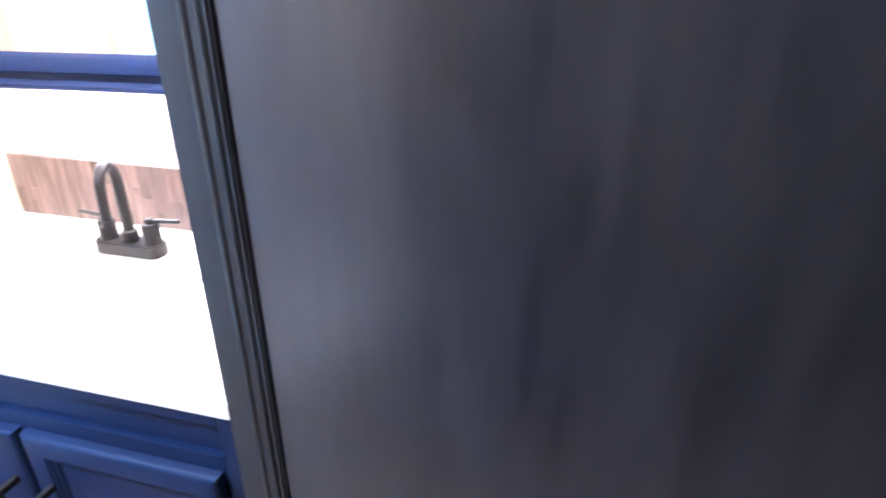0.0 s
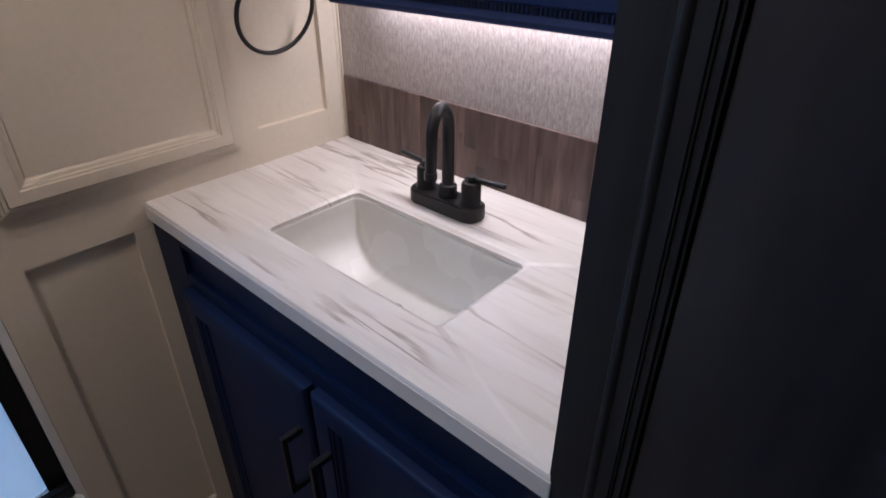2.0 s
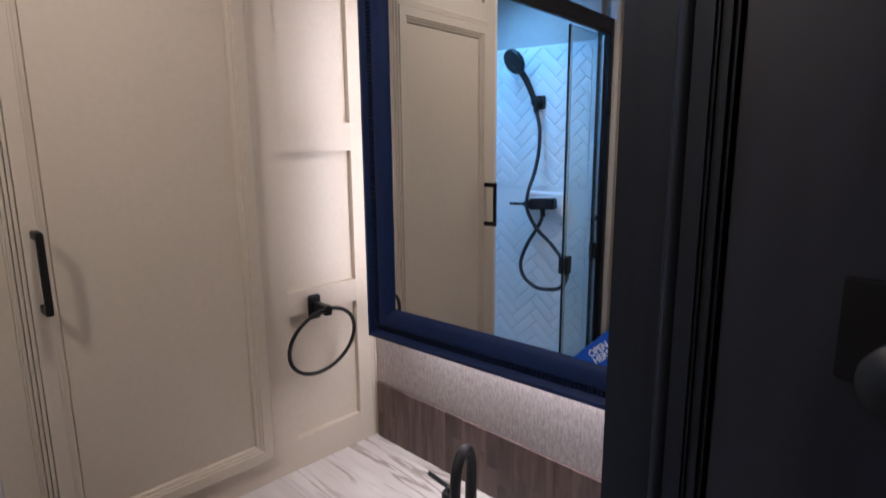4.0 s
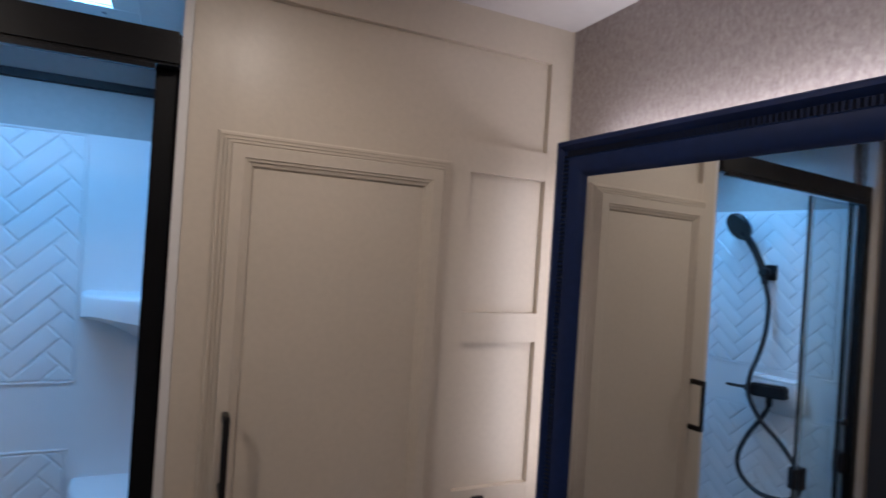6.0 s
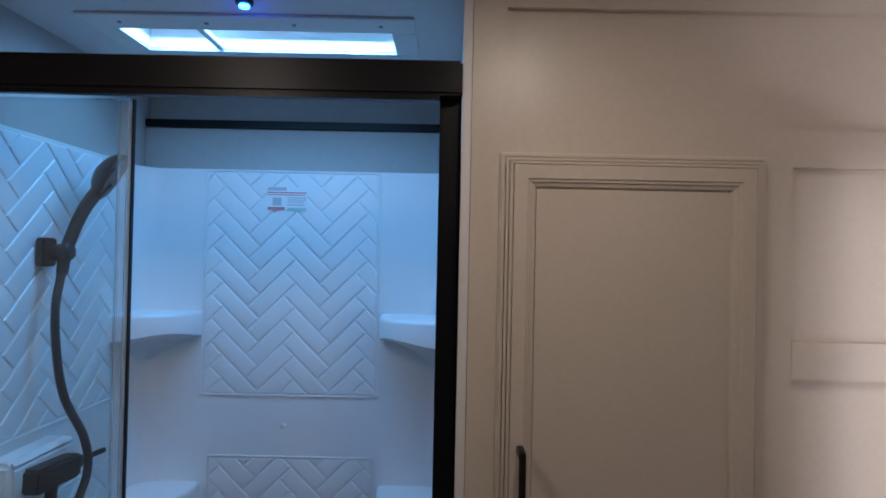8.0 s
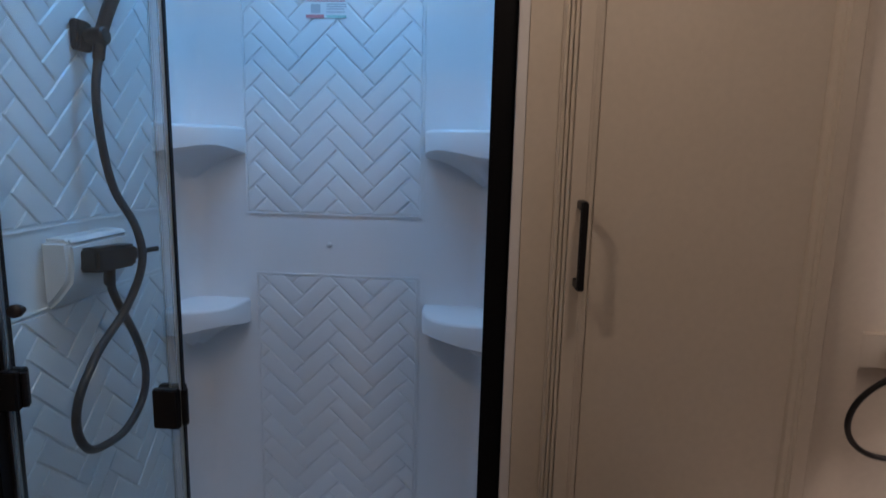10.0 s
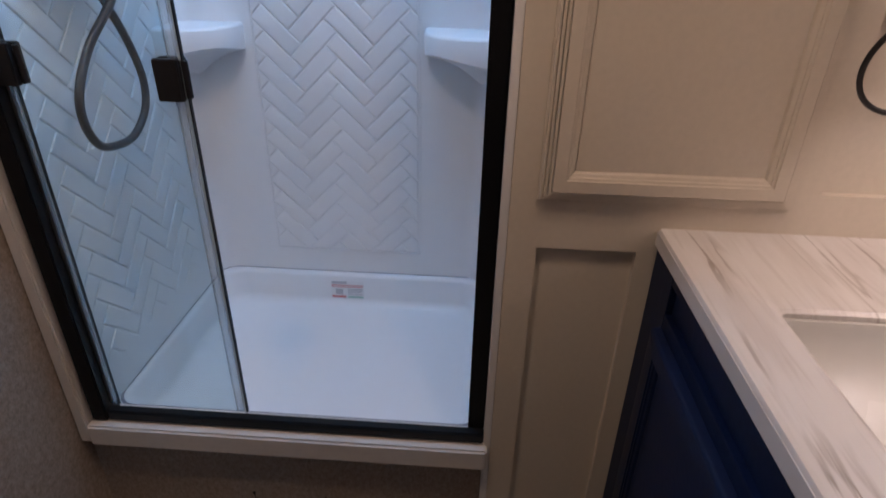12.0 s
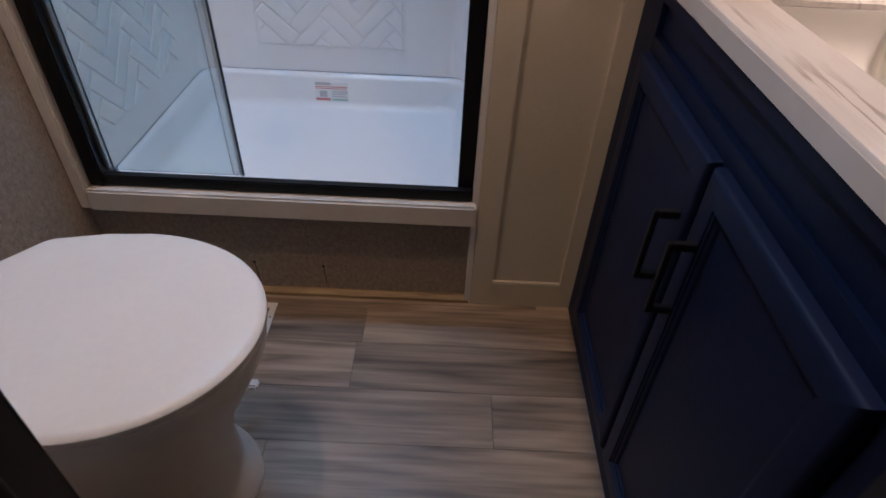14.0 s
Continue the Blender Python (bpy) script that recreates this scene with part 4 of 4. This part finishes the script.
part("head", turned((0.078, 0.086, 0.180), (0.80, 0.30, -0.50), [(-0.018, 0.012), (-0.010, 0.036), (0.004, 0.054), (0.016, 0.058), (0.023, 0.055), (0.0235, 0.044)], 28), BLACK, holder)
hose_line = [(-0.849, 0.314, 1.676), (-0.848, 0.296, 1.60), (-0.842, 0.296, 1.50), (-0.832, 0.310, 1.41), (-0.795, 0.318, 1.33), (-0.787, 0.318, 1.255), (-0.800, 0.276, 1.170),
             (-0.820, 0.205, 1.095), (-0.825, 0.148, 1.020), (-0.825, 0.138, 0.960), (-0.825, 0.165, 0.910), (-0.825, 0.215, 0.893), (-0.825, 0.285, 0.893), (-0.825, 0.350, 0.935),
             (-0.824, 0.366, 1.00), (-0.822, 0.335, 1.085), (-0.820, 0.288, 1.160), (-0.820, 0.264, 1.205), (-0.820, 0.260, 1.224)]
hose = thing("shower_hose", pose(0, 0, 0), "dark grey shower hose hanging in a loop", "hose")
part("sleeve", tube(smooth_line(hose_line, 8), 0.0085, 12), RUBBER, hose, smooth=60)

# ---- skylight, ceiling lights, vent ----
skl = thing("skylight", pose(0, 0, 0), "bright rectangular skylight over the shower", "skylight", kind="structure")
for a, b, c, d in ((SX0 - 0.05, SX1 + 0.05, SY0 - 0.072, SY0), (SX0 - 0.05, SX1 + 0.05, SY1, SY1 + 0.072), (SX0 - 0.05, SX0, SY0, SY1), (SX1, SX1 + 0.05, SY0, SY1)):
    part("flange", box(a, b, c, d, CEIL - 0.006, CEIL - 0.0005, 0.001), VENT, skl)
for a, b, c, d in ((SX0 - 0.008, SX0, SY0, SY1), (SX1, SX1 + 0.008, SY0, SY1), (SX0, SX1, SY0 - 0.008, SY0), (SX0, SX1, SY1, SY1 + 0.008)):
    part("well_wall", box(a, b, c, d, CEIL + 0.0005, CEIL + 0.19), VENT, skl)
part("crossbar", box(-0.578, -0.562, SY0, SY1, CEIL - 0.004, CEIL + 0.008, 0.002), VENT, skl)
dm = part("dome", box(SX0 - 0.01, SX1 + 0.01, SY0 - 0.01, SY1 + 0.01, CEIL + 0.192, CEIL + 0.200, 0.003), DOME, skl, "clear acrylic dome")
dm.visible_shadow = False
for i in range(4):
    for y in (SY0 - 0.036, SY1 + 0.036):
        part("screw", turned((SX0 + 0.02 + i * 0.176, y, CEIL - 0.0062), (0, 0, -1), [(0, 0.005), (0.002, 0.004)], 10), GREY_INK, skl)
puck = thing("indicator_light", pose(-0.431, 0.170, CEIL), "small glowing blue ceiling indicator light", "lamp")
part("bezel", turned((0, 0, -0.0005), (0, 0, -1), [(0, 0.017), (0.005, 0.016), (0.007, 0.012)], 20), BLACK, puck, "black plastic bezel")
part("lens", turned((0, 0, -0.0078), (0, 0, -1), [(0, 0.010), (0.004, 0.009), (0.006, 0.004)], 16), LED_BLUE, puck, "glowing blue lens")
# two bathroom lights; the third, in the hall, is an added unseen fixture
for x, y, lens in ((0.11, -0.43, LENS), (-0.52, -0.57, LENS), (-0.45, -1.75, FILL_LENS)):
    cl = thing("ceiling_light", pose(x, y, CEIL), "round flush white ceiling light, lit", "ceiling light", "ceiling lights")
    part("bezel", turned((0, 0, -0.0005), (0, 0, -1), [(0, 0.068), (0.008, 0.066), (0.014, 0.056), (0.012, 0.052)], 32), VENT, cl)
    part("lens", turned((0, 0, -0.0135), (0, 0, -1), [(0, 0.050), (0.002, 0.048)], 28), lens, cl, "glowing lens")
vent = thing("ceiling_vent", pose(-0.46, -0.06, CEIL), "round white louvred ceiling vent", "vent")
part("rim", turned((0, 0, -0.0005), (0, 0, -1), [(0, 0.066), (0.008, 0.064), (0.010, 0.058), (0.006, 0.054)], 32), VENT, vent)
part("cavity", turned((0, 0, -0.0068), (0, 0, -1), [(0, 0.052), (0.0006, 0.052)], 28), HOLE, vent)
for k in range(-4, 5):
    h = math.sqrt(max(0.053 ** 2 - (k * 0.011) ** 2, 0))
    part("slat", box(-h, h, k * 0.011 - 0.0025, k * 0.011 + 0.0025, -0.012, -0.0078), VENT, vent)

# ---- toilet ----
toi = thing("toilet", pose(-0.776, -0.516, 0), "off-white compact toilet with closed lid", "toilet")


def lid_outline(grow=0.0):
    pts = []
    for k in range(33):
        a = radians(-90 + 180 * k / 32)
        pts.append((0.185 + (0.242 + grow) * math.cos(a), (0.203 + grow) * math.sin(a)))
    pts += [(0.11, 0.197 + grow), (0.03, 0.178 + grow), (0.018, 0.170 + grow), (-0.035, 0.100 + grow), (-0.085, 0.094 + grow)]
    return pts + [(x, -y) for x, y in pts[:32:-1]]


bm = rings([[(x, y, z) for x, y in lid_outline(g)] for g, z in ((-0.016, 0.430), (-0.003, 0.431), (0.0, 0.436), (0.0, 0.446), (-0.004, 0.4505), (-0.012, 0.4525), (-0.05, 0.4535))])
part("lid", bm, TOILET, toi)
bm = rings([[(x, y, z) for x, y in lid_outline(g)] for g, z in ((-0.02, 0.408), (-0.010, 0.409), (-0.006, 0.414), (-0.006, 0.424), (-0.012, 0.4285))])
part("seat", bm, TOILET, toi)


def bowl_loop(cx, a, b, z):
    return [(cx + a * math.cos(2 * math.pi * k / 36), b * math.sin(2 * math.pi * k / 36), z) for k in range(36)]


bm = rings([bowl_loop(*q) for q in ((0.13, 0.225, 0.145, 0.0), (0.13, 0.225, 0.145, 0.02), (0.125, 0.205, 0.13, 0.05), (0.125, 0.195, 0.13, 0.12), (0.13, 0.20, 0.145, 0.20),
                                     (0.15, 0.222, 0.168, 0.29), (0.17, 0.236, 0.188, 0.36), (0.180, 0.240, 0.196, 0.395), (0.180, 0.236, 0.192, 0.4075))])
part("bowl", bm, TOILET, toi, smooth=60)
part("back_housing", box(-0.138, -0.03, -0.13, 0.13, 0.02, 0.405, 0.015, 3), TOILET, toi)
for s in (-1, 1):
    part("hinge", turned((-0.070, s * 0.055 - 0.018, 0.455), (0, 1, 0), [(0, 0.010), (0.002, 0.012), (0.034, 0.012), (0.036, 0.010)], 16), TOILET, toi)
pd = part("pedal", box(0.292, 0.318, 0.150, 0.172, 0.085, 0.098, 0.004), TOILET, toi, "flush pedal")
part("pedal_arm", rod((0.22, 0.080, 0.075), (0.300, 0.155, 0.088), 0.006), TOILET, pd)

# ---- floor register ----
reg = thing("floor_register", pose(-0.562, -0.084, 0.0), "white metal floor register with dark slots", "vent")
part("plate", box(-0.052, 0.052, -0.052, 0.052, 0.0005, 0.004, 0.001), VENT, reg)
for i in range(7):
    for y in (-0.018, 0.018):
        part("slot", box(-0.036 + i * 0.0115 - 0.0028, -0.036 + i * 0.0115 + 0.0028, y - 0.013, y + 0.013, 0.0041, 0.0046), HOLE, reg, smooth=0)
for x in (-0.045, 0.045):
    part("screw", turned((x, 0, 0.0041), (0, 0, 1), [(0, 0.003), (0.001, 0.002)], 8), GREY_INK, reg)

# ---- pieces: backsplash strips, floor planks, moulded tiles ----
spl = thing("backsplash", pose(0, 0, 0), "weathered brown wood mosaic backsplash behind the faucet", "backsplash", kind="structure")
rng = random.Random(5)
part("backer", box(XR - 0.006, XR - 0.0005, YE, -0.012, 0.8605, 0.998), MOSAIC, spl)
y = -0.012
while y > YE + 0.002:
    w = rng.choice((0.018, 0.024, 0.030, 0.038))
    y1 = max(y - w, YE)
    cuts = [0.8605, *(sorted(rng.sample((0.895, 0.925, 0.95), rng.choice((0, 1, 1)))) if w > 0 else []), 0.999]
    for a, b in zip(cuts, cuts[1:]):
        part("strip", box(XR - 0.0085 - rng.random() * 0.0012, XR - 0.0062, y1 + 0.0001, y - 0.0001, a + 0.0001, b - 0.0001), MOSAIC, spl, smooth=0)
    y = y1

flo = bpy.data.objects["floor"]
ROW = 0.137
for r in range(21):
    y1 = -0.012 - (r - 1) * ROW if r else 0.036
    y0 = max(-0.012 - r * ROW, -2.7)
    joints = {2: -0.289, 3: 0.034}.get(r, (-0.297 + 0.31 * r + (0.17 if r % 2 else 0.0)) % 0.92 - 0.46)
    xs = [-1.3] + [j for j in (joints - 0.92, joints, joints + 0.92) if -1.28 < j < 0.98] + [1.0]
    for a, b in zip(xs, xs[1:]):
        part("plank", box(a + 0.0006, b - 0.0006, y0 + 0.0006, y1 - 0.0006, -0.0038, 0.0), PLANK, flo, smooth=0)

for loops in tile_sets:
    part("tile", rings(loops), ACRYLIC, sur, smooth=25)
